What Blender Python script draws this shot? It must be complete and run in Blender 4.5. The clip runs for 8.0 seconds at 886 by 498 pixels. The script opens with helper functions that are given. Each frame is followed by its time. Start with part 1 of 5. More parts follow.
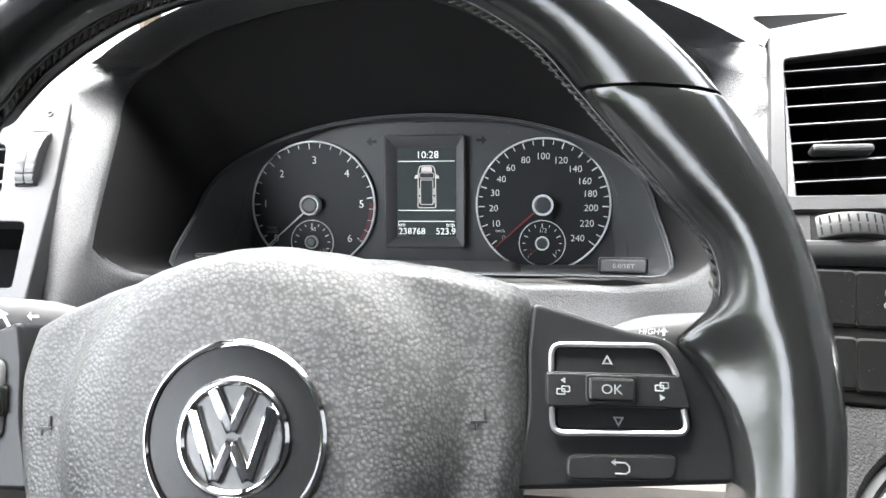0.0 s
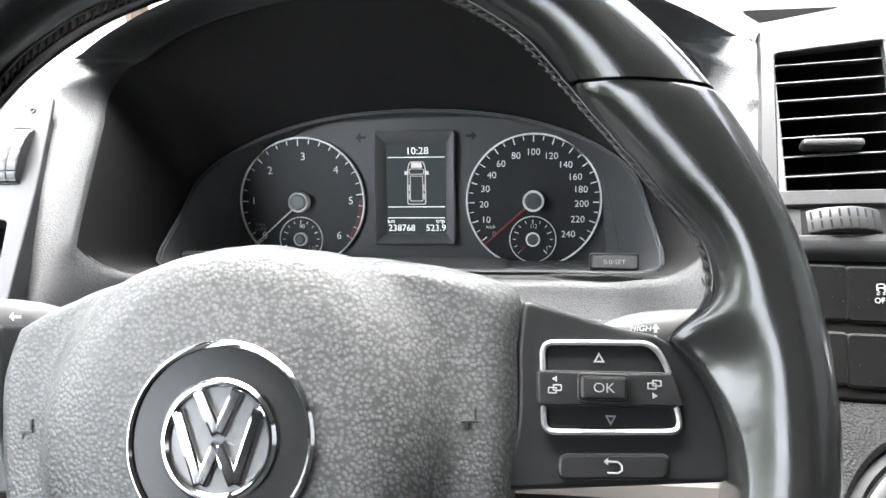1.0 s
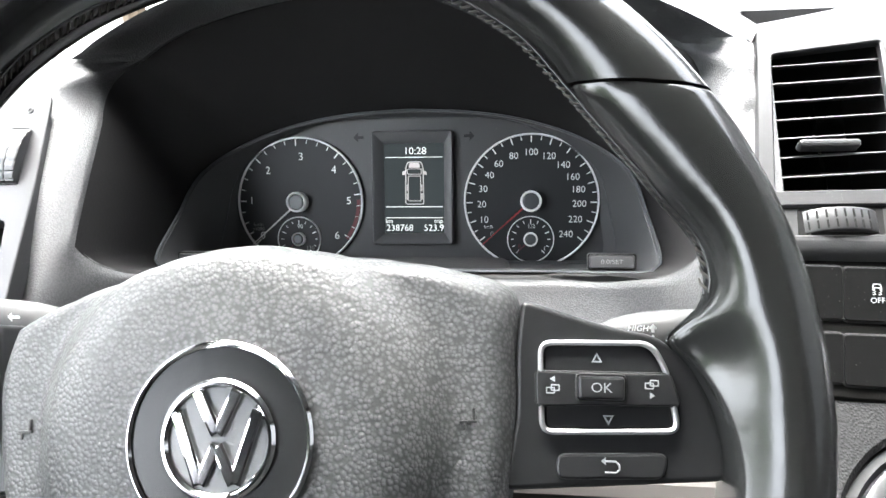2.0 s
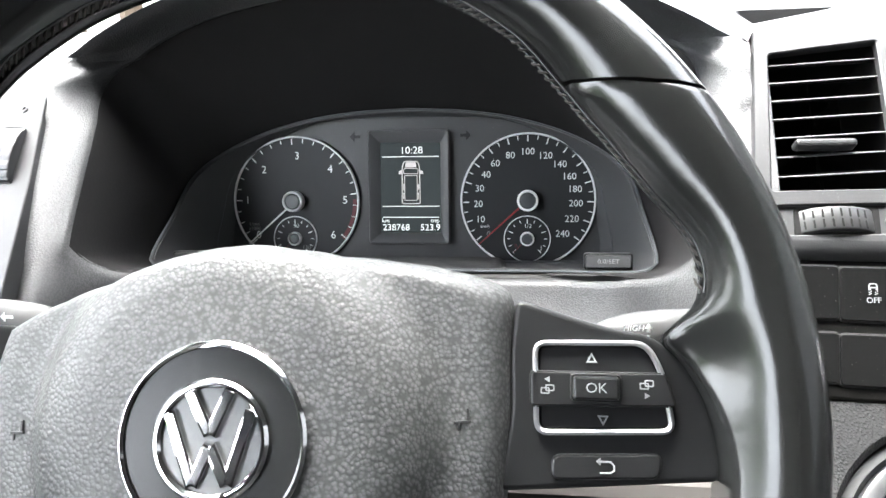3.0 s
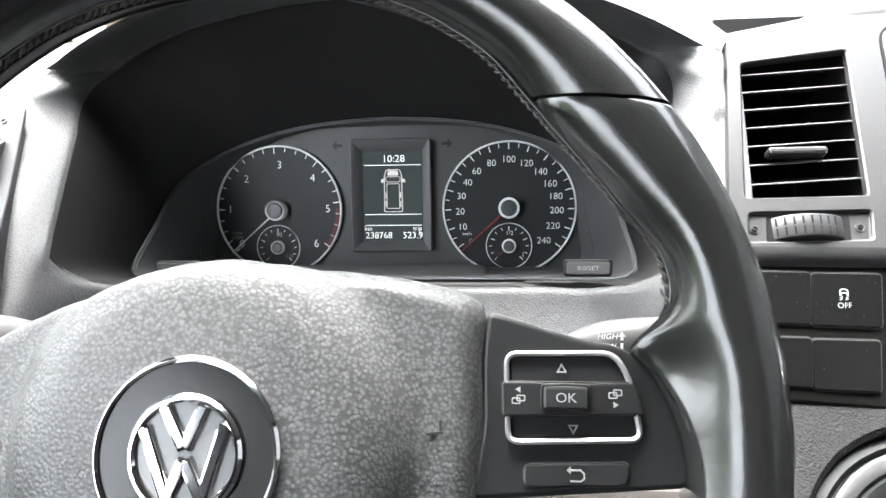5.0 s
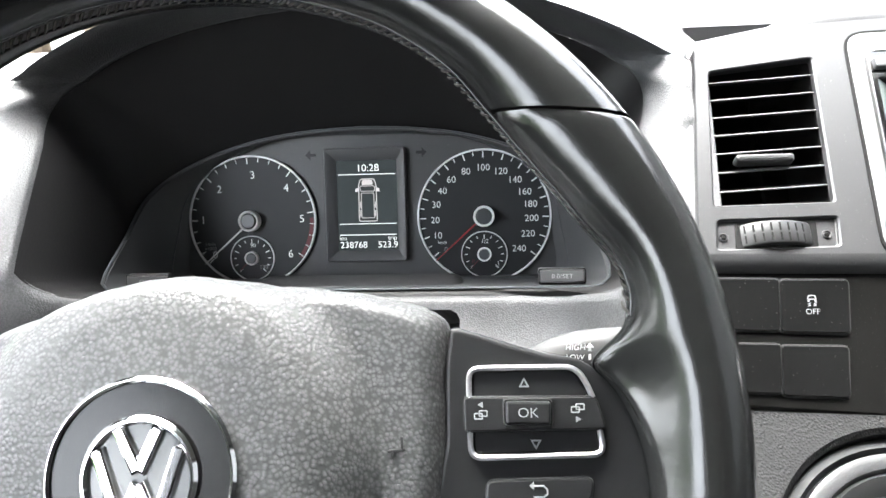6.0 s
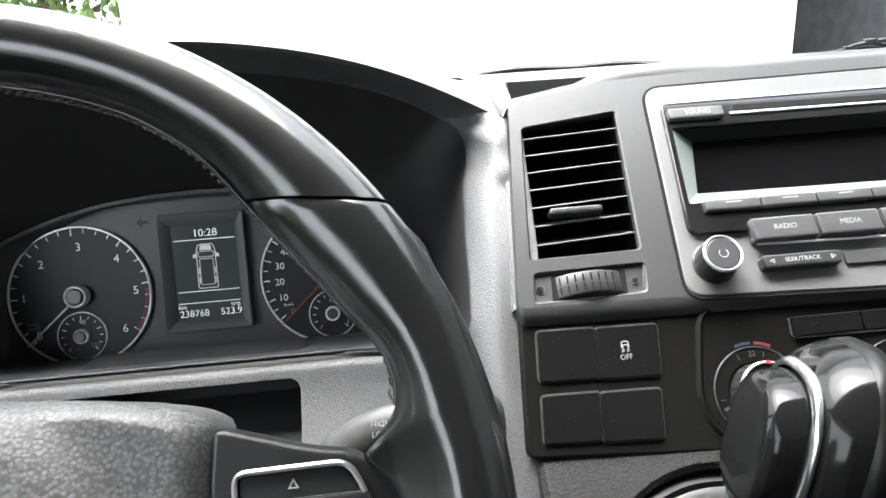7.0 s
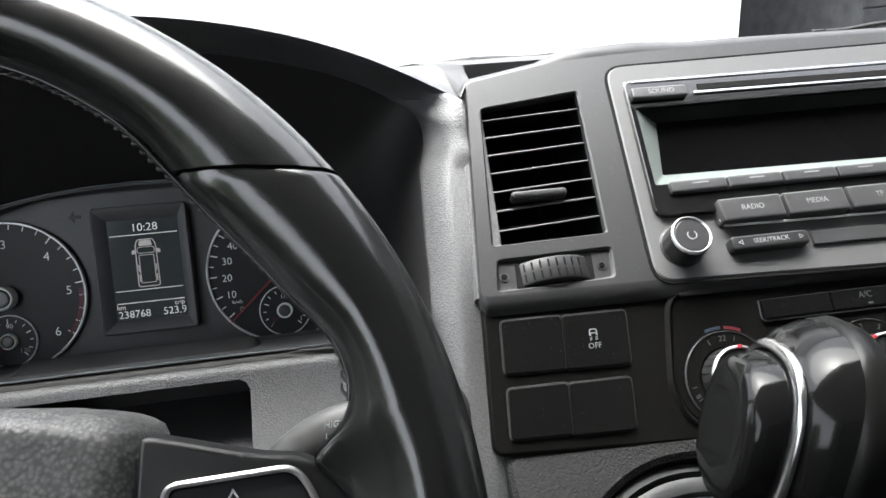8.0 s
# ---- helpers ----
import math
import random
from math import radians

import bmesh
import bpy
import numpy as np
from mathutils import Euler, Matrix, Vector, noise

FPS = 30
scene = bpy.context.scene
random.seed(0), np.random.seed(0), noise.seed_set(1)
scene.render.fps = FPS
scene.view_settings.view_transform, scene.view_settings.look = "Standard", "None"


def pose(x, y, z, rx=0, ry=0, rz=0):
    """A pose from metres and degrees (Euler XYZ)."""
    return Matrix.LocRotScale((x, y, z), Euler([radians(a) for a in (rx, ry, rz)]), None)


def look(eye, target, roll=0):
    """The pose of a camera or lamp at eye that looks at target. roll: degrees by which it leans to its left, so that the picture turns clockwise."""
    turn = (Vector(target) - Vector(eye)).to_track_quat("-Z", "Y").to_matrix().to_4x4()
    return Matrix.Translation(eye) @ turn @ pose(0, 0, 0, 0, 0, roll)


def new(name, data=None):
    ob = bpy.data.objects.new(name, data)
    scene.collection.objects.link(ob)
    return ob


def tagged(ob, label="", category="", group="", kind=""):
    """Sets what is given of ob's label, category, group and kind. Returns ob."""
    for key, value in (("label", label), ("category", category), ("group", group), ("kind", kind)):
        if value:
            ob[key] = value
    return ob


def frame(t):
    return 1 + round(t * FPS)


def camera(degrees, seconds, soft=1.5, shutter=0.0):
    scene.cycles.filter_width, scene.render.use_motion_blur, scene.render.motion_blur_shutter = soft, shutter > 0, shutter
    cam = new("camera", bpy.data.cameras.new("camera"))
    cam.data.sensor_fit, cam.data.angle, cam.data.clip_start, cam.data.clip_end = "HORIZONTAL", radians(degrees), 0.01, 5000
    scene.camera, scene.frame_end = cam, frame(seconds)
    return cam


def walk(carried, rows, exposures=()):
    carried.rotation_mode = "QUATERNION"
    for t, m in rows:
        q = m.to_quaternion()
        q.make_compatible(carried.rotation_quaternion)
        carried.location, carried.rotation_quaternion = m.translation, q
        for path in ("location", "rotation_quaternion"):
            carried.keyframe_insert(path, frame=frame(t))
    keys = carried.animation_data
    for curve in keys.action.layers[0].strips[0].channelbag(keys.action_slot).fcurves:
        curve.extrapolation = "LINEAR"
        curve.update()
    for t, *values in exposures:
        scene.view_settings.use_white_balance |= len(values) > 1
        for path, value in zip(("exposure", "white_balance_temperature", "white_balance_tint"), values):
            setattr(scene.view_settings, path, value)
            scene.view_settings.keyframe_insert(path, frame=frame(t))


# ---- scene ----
# The camera, hand-held in front of a van's steering wheel.
cam = camera(67.2, 8.0)
ROWS = [
    (0.0, 0.0899, 0.3876, 1.0005, 70.014, 2.312, 7.742),
    (0.5, 0.0906, 0.3873, 1.0009, 69.818, 2.351, 7.145),
    (1.0, 0.0899, 0.3910, 0.9997, 69.644, 2.315, 6.903),
    (1.5, 0.0897, 0.3900, 1.0005, 69.603, 2.290, 6.774),
    (3.0, 0.0907, 0.3914, 1.0000, 69.539, 2.173, 6.538),
    (3.5, 0.0937, 0.3884, 1.0026, 69.712, 2.234, 6.225),
    (4.0, 0.0945, 0.3889, 1.0030, 69.759, 2.280, 5.975),
    (4.5, 0.0958, 0.3893, 1.0034, 69.802, 2.353, 5.716),
    (6.0, 0.1042, 0.3936, 1.0053, 70.223, 2.512, 4.098),
    (6.5, 0.1298, 0.3970, 1.0152, 71.170, 3.040, 1.146),
    (7.0, 0.1481, 0.4036, 1.0171, 72.728, 3.508, -5.080),
    (7.5, 0.1502, 0.4147, 1.0102, 72.924, 3.507, -7.604),
    (8.0, 0.1491, 0.4223, 1.0043, 72.476, 3.437, -8.871),
]
EXPOSURES = [(0.0, 5.04, 6480, 7), (6.0, 5.02, 6480, 7), (6.5, 4.8, 6480, 7), (7.0, 4.22, 6480, 7), (7.5, 3.74, 6480, 7), (8.0, 3.5, 6480, 7)]
walk(cam, [(t, pose(*row)) for t, *row in ROWS], EXPOSURES)

# ---- light: a bright overcast sky ----
world = bpy.data.worlds.new("world")
scene.world = world
world.use_nodes = True
sky = world.node_tree.nodes.new("ShaderNodeTexSky")
sky.sky_type, sky.sun_disc = "NISHITA", False
sky.sun_elevation, sky.sun_rotation = radians(76), radians(303)
sky.air_density, sky.dust_density, sky.ozone_density = 0.6, 3.0, 0.2
background = world.node_tree.nodes["Background"]
background.inputs["Strength"].default_value = 0.15
cloud = world.node_tree.nodes.new("ShaderNodeHueSaturation")
cloud.inputs["Saturation"].default_value = 0.25
world.node_tree.links.new(sky.outputs[0], cloud.inputs["Color"])
world.node_tree.links.new(cloud.outputs["Color"], background.inputs["Color"])
sun = new("sun", bpy.data.lights.new("sun", "SUN"))
sun.data.energy, sun.data.angle, sun.data.color = 0.7, radians(65), (1.0, 0.99, 0.98)
sun.matrix_world = look((-0.20, 0.13, 0.97), (0, 0, 0))


# ---- materials ----
def material(name, colour, rough=0.5, metal=0.0, coat=0.0, spec=0.5):
    m = bpy.data.materials.new(name)
    m.use_nodes = True
    b = m.node_tree.nodes["Principled BSDF"]
    b.inputs["Base Color"].default_value = (*colour, 1)
    b.inputs["Roughness"].default_value = rough
    b.inputs["Metallic"].default_value = metal
    b.inputs["Coat Weight"].default_value = coat
    b.inputs["Specular IOR Level"].default_value = spec
    return m


def nodes_of(m):
    t = m.node_tree
    return t, t.nodes["Principled BSDF"]


def coords(t):
    return t.nodes.new("ShaderNodeTexCoord").outputs["Object"]


def mottled(m, low, high, scale, detail=6.0, lo=0.35, hi=0.65):
    """Base colour that wanders between two tones."""
    t, b = nodes_of(m)
    n = t.nodes.new("ShaderNodeTexNoise")
    n.inputs["Scale"].default_value, n.inputs["Detail"].default_value = scale, detail
    r = t.nodes.new("ShaderNodeValToRGB")
    r.color_ramp.elements[0].position, r.color_ramp.elements[1].position = lo, hi
    r.color_ramp.elements[0].color, r.color_ramp.elements[1].color = (*low, 1), (*high, 1)
    t.links.new(coords(t), n.inputs["Vector"])
    t.links.new(n.outputs["Fac"], r.inputs["Fac"])
    t.links.new(r.outputs["Color"], b.inputs["Base Color"])
    return r


def rough_noise(m, low, high, scale, lo=0.4, hi=0.65):
    t, b = nodes_of(m)
    n = t.nodes.new("ShaderNodeTexNoise")
    n.inputs["Scale"].default_value, n.inputs["Detail"].default_value = scale, 2.0
    r = t.nodes.new("ShaderNodeMapRange")
    for key, value in (("From Min", lo), ("From Max", hi), ("To Min", low), ("To Max", high)):
        r.inputs[key].default_value = value
    t.links.new(coords(t), n.inputs["Vector"])
    t.links.new(n.outputs["Fac"], r.inputs["Value"])
    t.links.new(r.outputs["Result"], b.inputs["Roughness"])


def grain(m, scale, depth, cells=True, groove_shade=0.8):
    """Moulded leather grain: soft pebbles, or a fine roughness."""
    t, b = nodes_of(m)
    at = coords(t)
    bump = t.nodes.new("ShaderNodeBump")
    bump.inputs["Strength"].default_value, bump.inputs["Distance"].default_value = 1.0, depth
    if cells:
        v = t.nodes.new("ShaderNodeTexVoronoi")
        v.feature = "F1"
        v.inputs["Scale"].default_value = scale
        r = t.nodes.new("ShaderNodeMapRange")
        r.interpolation_type = "SMOOTHSTEP"
        r.inputs["From Min"].default_value, r.inputs["From Max"].default_value = 0.85, 0.1
        wander = t.nodes.new("ShaderNodeTexNoise")
        wander.inputs["Scale"].default_value, wander.inputs["Detail"].default_value = scale * 0.8, 1.0
        push = t.nodes.new("ShaderNodeVectorMath")
        push.operation = "MULTIPLY_ADD"
        push.inputs[1].default_value = [0.28 / scale] * 3
        t.links.new(at, wander.inputs["Vector"])
        t.links.new(wander.outputs["Color"], push.inputs[0])
        t.links.new(at, push.inputs[2])
        t.links.new(push.outputs["Vector"], v.inputs["Vector"])
        t.links.new(v.outputs["Distance"], r.inputs["Value"])
        height = r.outputs["Result"]
        # shade between the pebbles is put into the colour, darker in the grooves
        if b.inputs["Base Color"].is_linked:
            groove_tone = t.nodes.new("ShaderNodeMapRange")
            groove_tone.inputs["To Min"].default_value = groove_shade
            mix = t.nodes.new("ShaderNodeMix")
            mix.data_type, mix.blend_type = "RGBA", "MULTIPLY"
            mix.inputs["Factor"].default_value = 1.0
            t.links.new(height, groove_tone.inputs["Value"])
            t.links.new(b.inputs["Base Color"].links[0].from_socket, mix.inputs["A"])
            t.links.new(groove_tone.outputs["Result"], mix.inputs["B"])
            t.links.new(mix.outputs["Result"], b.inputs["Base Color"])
    else:
        v = t.nodes.new("ShaderNodeTexNoise")
        v.inputs["Scale"].default_value, v.inputs["Detail"].default_value = scale, 3.0
        t.links.new(at, v.inputs["Vector"])
        height = v.outputs["Fac"]
    t.links.new(height, bump.inputs["Height"])
    t.links.new(bump.outputs["Normal"], b.inputs["Normal"])
    return m


def dusty(m, base, amount=0.35, scale=420.0):
    """Fine sparse specks of dust over a dark base."""
    t, b = nodes_of(m)
    v = t.nodes.new("ShaderNodeTexVoronoi")
    v.inputs["Scale"].default_value = scale
    near = t.nodes.new("ShaderNodeMapRange")
    for key, value in (("From Min", 0.16), ("From Max", 0.06)):
        near.inputs[key].default_value = value
    pick = t.nodes.new("ShaderNodeMapRange")
    for key, value in (("From Min", 0.45), ("From Max", 1.0)):
        pick.inputs[key].default_value = value
    split = t.nodes.new("ShaderNodeSeparateColor")
    patch = t.nodes.new("ShaderNodeTexNoise")
    patch.inputs["Scale"].default_value, patch.inputs["Detail"].default_value = 35.0, 4.0
    one, two, three = [t.nodes.new("ShaderNodeMath") for _ in range(3)]
    for n in (one, two, three):
        n.operation = "MULTIPLY"
    three.inputs[1].default_value = amount * 2
    mix = t.nodes.new("ShaderNodeMix")
    mix.data_type = "RGBA"
    mix.inputs["A"].default_value = (*base, 1)
    mix.inputs["B"].default_value = (0.4, 0.39, 0.37, 1)
    at = coords(t)
    t.links.new(at, v.inputs["Vector"])
    t.links.new(at, patch.inputs["Vector"])
    t.links.new(v.outputs["Distance"], near.inputs["Value"])
    t.links.new(v.outputs["Color"], split.inputs["Color"])
    t.links.new(split.outputs[0], pick.inputs["Value"])
    t.links.new(near.outputs["Result"], one.inputs[0])
    t.links.new(pick.outputs["Result"], one.inputs[1])
    t.links.new(one.outputs[0], two.inputs[0])
    t.links.new(patch.outputs["Fac"], two.inputs[1])
    t.links.new(two.outputs[0], three.inputs[0])
    t.links.new(three.outputs[0], mix.inputs["Factor"])
    t.links.new(mix.outputs["Result"], b.inputs["Base Color"])
    return m


dash_grey = material("grained_grey_plastic", (0.12, 0.12, 0.125), 0.45)
mottled(dash_grey, (0.058, 0.059, 0.061), (0.072, 0.072, 0.074), 14.0)
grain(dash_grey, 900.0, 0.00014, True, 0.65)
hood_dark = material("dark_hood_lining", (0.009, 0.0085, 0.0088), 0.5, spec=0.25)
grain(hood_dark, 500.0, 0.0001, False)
panel_grey = material("smooth_grey_plastic", (0.06, 0.06, 0.062), 0.36, spec=0.5)
grain(dusty(panel_grey, (0.018, 0.018, 0.0186), 0.30, 700.0), 1300.0, 0.00008, False)
# the dash's grained plastic again, its colour darkened for the shade down there
tunnel_shaded = material("shaded_grained_plastic", (0.06, 0.06, 0.06), 0.6, spec=0.18)
mottled(tunnel_shaded, (0.0045, 0.0045, 0.0048), (0.0075, 0.0075, 0.0075), 20.0)
grain(tunnel_shaded, 760.0, 0.0002, True, 0.45)
panel_black = material("black_console_plastic", (0.012, 0.012, 0.012), 0.5, spec=0.08)
grain(dusty(panel_black, (0.0028, 0.0027, 0.0025), 0.16, 800.0), 1800.0, 0.00005, False)
pad_grey = material("grained_airbag_plastic", (0.075, 0.075, 0.078), 0.48, spec=0.45)
mottled(pad_grey, (0.070, 0.071, 0.072), (0.084, 0.085, 0.084), 25.0)
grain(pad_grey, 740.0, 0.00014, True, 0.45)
badge_black = material("badge_black_plastic", (0.010, 0.010, 0.010), 0.26, spec=0.35)
grain(badge_black, 2500.0, 0.00002, False)
satin_black = material("satin_black_plastic", (0.012, 0.012, 0.0125), 0.38, spec=0.32)
grain(satin_black, 2500.0, 0.00003, False)
switch_black = material("switch_black_plastic", (0.008, 0.008, 0.008), 0.4, spec=0.11)
grain(dusty(switch_black, (0.0028, 0.0028, 0.0028), 0.14), 1800.0, 0.00003, False)
thumb_black = material("release_block_plastic", (0.004, 0.004, 0.004), 0.12, spec=0.2)
radio_grey = material("radio_front_plastic", (0.05, 0.05, 0.05), 0.45, spec=0.6)
grain(dusty(radio_grey, (0.062, 0.062, 0.063), 0.15, 700.0), 2000.0, 0.00003, False)
radio_button = material("radio_button_plastic", (0.027, 0.027, 0.028), 0.34, spec=0.7)
grain(radio_button, 2600.0, 0.00003, False)
button_dark = material("dark_button_plastic", (0.024, 0.024, 0.025), 0.32)
grain(button_dark, 2600.0, 0.00003, False)
piano_black = material("gloss_black_plastic", (0.008, 0.008, 0.009), 0.08, coat=0.6)
dusty(piano_black, (0.005, 0.005, 0.005), 0.35, 900.0)
glass_dark = material("dark_display_glass", (0.004, 0.004, 0.0045), 0.10, spec=0.05)
dusty(glass_dark, (0.0022, 0.0022, 0.0024), 0.30, 900.0)
leather = material("worn_black_leather", (0.014, 0.014, 0.013), 0.3, coat=0.1)
mottled(leather, (0.006, 0.0062, 0.006), (0.014, 0.0142, 0.0138), 18.0, 2.0, 0.2, 0.85)
rough_noise(leather, 0.17, 0.26, 60.0, 0.2, 0.8)
grain(leather, 300.0, 0.00007, False)
knob_leather = material("black_knob_leather", (0.01, 0.01, 0.01), 0.28, spec=0.12)
mottled(knob_leather, (0.004, 0.004, 0.004), (0.008, 0.008, 0.0075), 60.0)
smoked = material("smoked_slope_plastic", (0.13, 0.15, 0.143), 0.3, spec=0.8)
thread = material("grey_thread", (0.028, 0.025, 0.022), 0.75, spec=0.3)
dial_ring = material("pale_dial_ring", (0.75, 0.75, 0.76), 0.35, 0.3)
chrome = material("chrome", (0.82, 0.82, 0.83), 0.08, 1.0)
satin_chrome = material("satin_chrome", (0.72, 0.72, 0.72), 0.22, 1.0)
dial_black = material("dial_black", (0.018, 0.019, 0.021), 0.5, spec=0.3)
bezel_grey = material("cluster_bezel_plastic", (0.04, 0.041, 0.043), 0.5)
grain(dusty(bezel_grey, (0.050, 0.051, 0.053), 0.2), 2200.0, 0.00003, False)
print_white = material("white_print", (0.25, 0.255, 0.26), 0.55)
dial_print = material("dial_print", (0.8, 0.8, 0.8), 0.5)
print_grey = material("grey_print", (0.22, 0.22, 0.22), 0.55)
scale_print = material("faded_scale_print", (0.05, 0.05, 0.05), 0.55)
print_red = material("red_print", (0.26, 0.015, 0.02), 0.5)
print_dim_red = material("dim_red_print", (0.09, 0.008, 0.014), 0.5)
print_blue = material("blue_print", (0.012, 0.022, 0.040), 0.5)
hub_grey = material("hub_cap_plastic", (0.06, 0.065, 0.07), 0.35)
screen = material("display_screen", (0.012, 0.014, 0.015), 0.12)
b1 = nodes_of(screen)[1]
b1.inputs["Emission Color"].default_value, b1.inputs["Emission Strength"].default_value = (0.75, 0.9, 0.95, 1), 0.002
lit = material("lit_display_segments", (0.6, 0.6, 0.6), 0.4)
b1 = nodes_of(lit)[1]
b1.inputs["Emission Color"].default_value, b1.inputs["Emission Strength"].default_value = (1, 1, 1, 1), 0.028
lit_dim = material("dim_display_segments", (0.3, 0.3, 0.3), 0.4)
b1 = nodes_of(lit_dim)[1]
b1.inputs["Emission Color"].default_value, b1.inputs["Emission Strength"].default_value = (1, 0.9, 0.9, 1), 0.018
cavity = material("dark_duct_plastic", (0.006, 0.0058, 0.0058), 0.7, spec=0.08)
silver = material("satin_silver_trim", (0.55, 0.55, 0.56), 0.28, 0.8)
emblem_field = material("dull_silver_field", (0.13, 0.13, 0.13), 0.35, 0.6)
slat_grey = material("vent_slat_plastic", (0.03, 0.03, 0.031), 0.35)
grain(slat_grey, 2500.0, 0.00003, False)
trim_beige = material("beige_trim", (0.32, 0.25, 0.2), 0.7)
mottled(trim_beige, (0.016, 0.0125, 0.0105), (0.022, 0.018, 0.0155), 40.0)
cabin = material("grey_lining", (0.1, 0.1, 0.1), 0.9)
mottled(cabin, (0.045, 0.045, 0.045), (0.06, 0.06, 0.058), 12.0)
cabin_dark = material("dark_cabin_trim", (0.06, 0.06, 0.06), 0.75)
mottled(cabin_dark, (0.018, 0.018, 0.018), (0.028, 0.027, 0.026), 9.0)
rubber = material("black_rubber", (0.012, 0.012, 0.012), 0.6)
rough_noise(rubber, 0.5, 0.75, 80.0)
boot_leather = material("gaiter_leather", (0.025, 0.025, 0.026), 0.55)
grain(boot_leather, 600.0, 0.0001, True)
asphalt = material("asphalt", (0.05, 0.05, 0.05), 0.9)
mottled(asphalt, (0.04, 0.04, 0.04), (0.065, 0.063, 0.06), 40.0)
render_white = material("white_render", (0.85, 0.85, 0.83), 0.85)
mottled(render_white, (0.82, 0.82, 0.8), (0.87, 0.87, 0.86), 3.0)
dark_render = material("dark_grey_cladding", (0.045, 0.047, 0.05), 0.8)
mottled(dark_render, (0.035, 0.037, 0.04), (0.06, 0.062, 0.065), 4.0)
roof_tile = material("roof_tile", (0.12, 0.07, 0.055), 0.8)
bark = material("bark", (0.12, 0.09, 0.065), 0.9)
leaf = material("leaf", (0.09, 0.16, 0.035), 0.55)
mottled(leaf, (0.07, 0.13, 0.03), (0.12, 0.2, 0.05), 6.0)
grass_green = material("grass", (0.06, 0.11, 0.03), 0.9)
mottled(grass_green, (0.05, 0.09, 0.025), (0.08, 0.13, 0.04), 2.0)
windscreen_glass = material("windscreen_glass", (1, 1, 1), 0.0)
b1 = nodes_of(windscreen_glass)[1]
b1.inputs["Transmission Weight"].default_value, b1.inputs["IOR"].default_value = 1.0, 1.02


# ---- builders ----
def thing(name, m, label, category, group="", kind=""):
    ob = new(name)
    ob.empty_display_size = 0.02
    ob.matrix_world = m
    return tagged(ob, label, category, group, kind)


def part(name, bm, mat, parent=None, label="", m=None, angle=35.0):
    """Links a bmesh as one mesh object under a thing or a part."""
    bmesh.ops.recalc_face_normals(bm, faces=bm.faces)
    data = bpy.data.meshes.new(name)
    bm.to_mesh(data)
    bm.free()
    flat = [not p.use_smooth for p in data.polygons]
    data.set_sharp_from_angle(angle=radians(angle))
    for p, f in zip(data.polygons, flat):
        p.use_smooth = not f
    data.materials.append(mat)
    ob = new(name, data)
    if parent is not None:
        ob.parent = parent
    if m is not None:
        ob.matrix_basis = m
    return tagged(ob, label)


def leaning(x, y, z, lean):
    """A plane's own axes: across, up along it, and out towards the driver."""
    a = radians(lean)
    return Matrix(((1, 0, 0, x), (0, math.sin(a), -math.cos(a), y), (0, math.cos(a), math.sin(a), z), (0, 0, 0, 1)))


def loft(rings, closed=True, cap0=False, cap1=False, bm=None):
    """Skins rings of equally many points."""
    bm = bm or bmesh.new()
    rows = [[bm.verts.new(p) for p in ring] for ring in rings]
    n = len(rows[0])
    for a, b in zip(rows, rows[1:]):
        for i in range(n if closed else n - 1):
            j = (i + 1) % n
            bm.faces.new((a[i], a[j], b[j], b[i])).smooth = True
    if cap0:
        bm.faces.new(rows[0][::-1])
    if cap1:
        bm.faces.new(rows[-1])
    return bm


def offset(outline, d):
    """An outline (counter-clockwise) drawn in by d."""
    out, n = [], len(outline)
    for i in range(n):
        a, b, c = outline[i - 1], outline[i], outline[(i + 1) % n]
        e1, e2 = Vector((b[0] - a[0], b[1] - a[1])), Vector((c[0] - b[0], c[1] - b[1]))
        e1.normalize(), e2.normalize()
        n1, n2 = Vector((-e1.y, e1.x)), Vector((-e2.y, e2.x))
        m = n1 + n2
        m = m / max(0.35, m.length_squared / 2) if m.length > 1e-6 else n1
        out.append((b[0] + m.x * d, b[1] + m.y * d))
    return out


def rrect(cx, cy, w, h, r, n=5):
    r = min(r, w / 2 - 1e-5, h / 2 - 1e-5)
    pts = []
    for k, (sx, sy) in enumerate(((1, 1), (-1, 1), (-1, -1), (1, -1))):
        for i in range(n + 1):
            a = (k + i / n) * math.pi / 2
            pts.append((cx + sx * (w / 2 - r) + r * math.cos(a), cy + sy * (h / 2 - r) + r * math.sin(a)))
    return pts


def rounded(corners, r, n=4):
    """A polygon (counter-clockwise) with its corners rounded."""
    pts, m = [], len(corners)
    for i in range(m):
        p, a, b = Vector(corners[i]), Vector(corners[i - 1]), Vector(corners[(i + 1) % m])
        u, v = (a - p), (b - p)
        k = min(r, u.length * 0.45, v.length * 0.45)
        s, e = p + u.normalized() * k, p + v.normalized() * k
        for j in range(n + 1):
            t = j / n
            q = s * (1 - t) ** 2 + p * 2 * t * (1 - t) + e * t ** 2
            pts.append((q.x, q.y))
    return pts


def circle(cx, cy, r, n=48):
    return [(cx + r * math.cos(2 * math.pi * i / n), cy + r * math.sin(2 * math.pi * i / n)) for i in range(n)]


def at_height(outline, h):
    return [(x, y, h) for x, y in outline]


def slab(outline, h0, h1, bev=0.0006, bm=None, steps=2):
    """A plate with a rounded upper edge."""
    s = 1 if h1 > h0 else -1
    turns = [math.pi / 2 * i / steps for i in range(steps + 1)]
    rings = [at_height(offset(outline, bev * (1 - math.cos(a))), h1 - s * bev * (1 - math.sin(a))) for a in turns]
    return loft([at_height(outline, h0)] + rings, cap0=True, cap1=True, bm=bm)


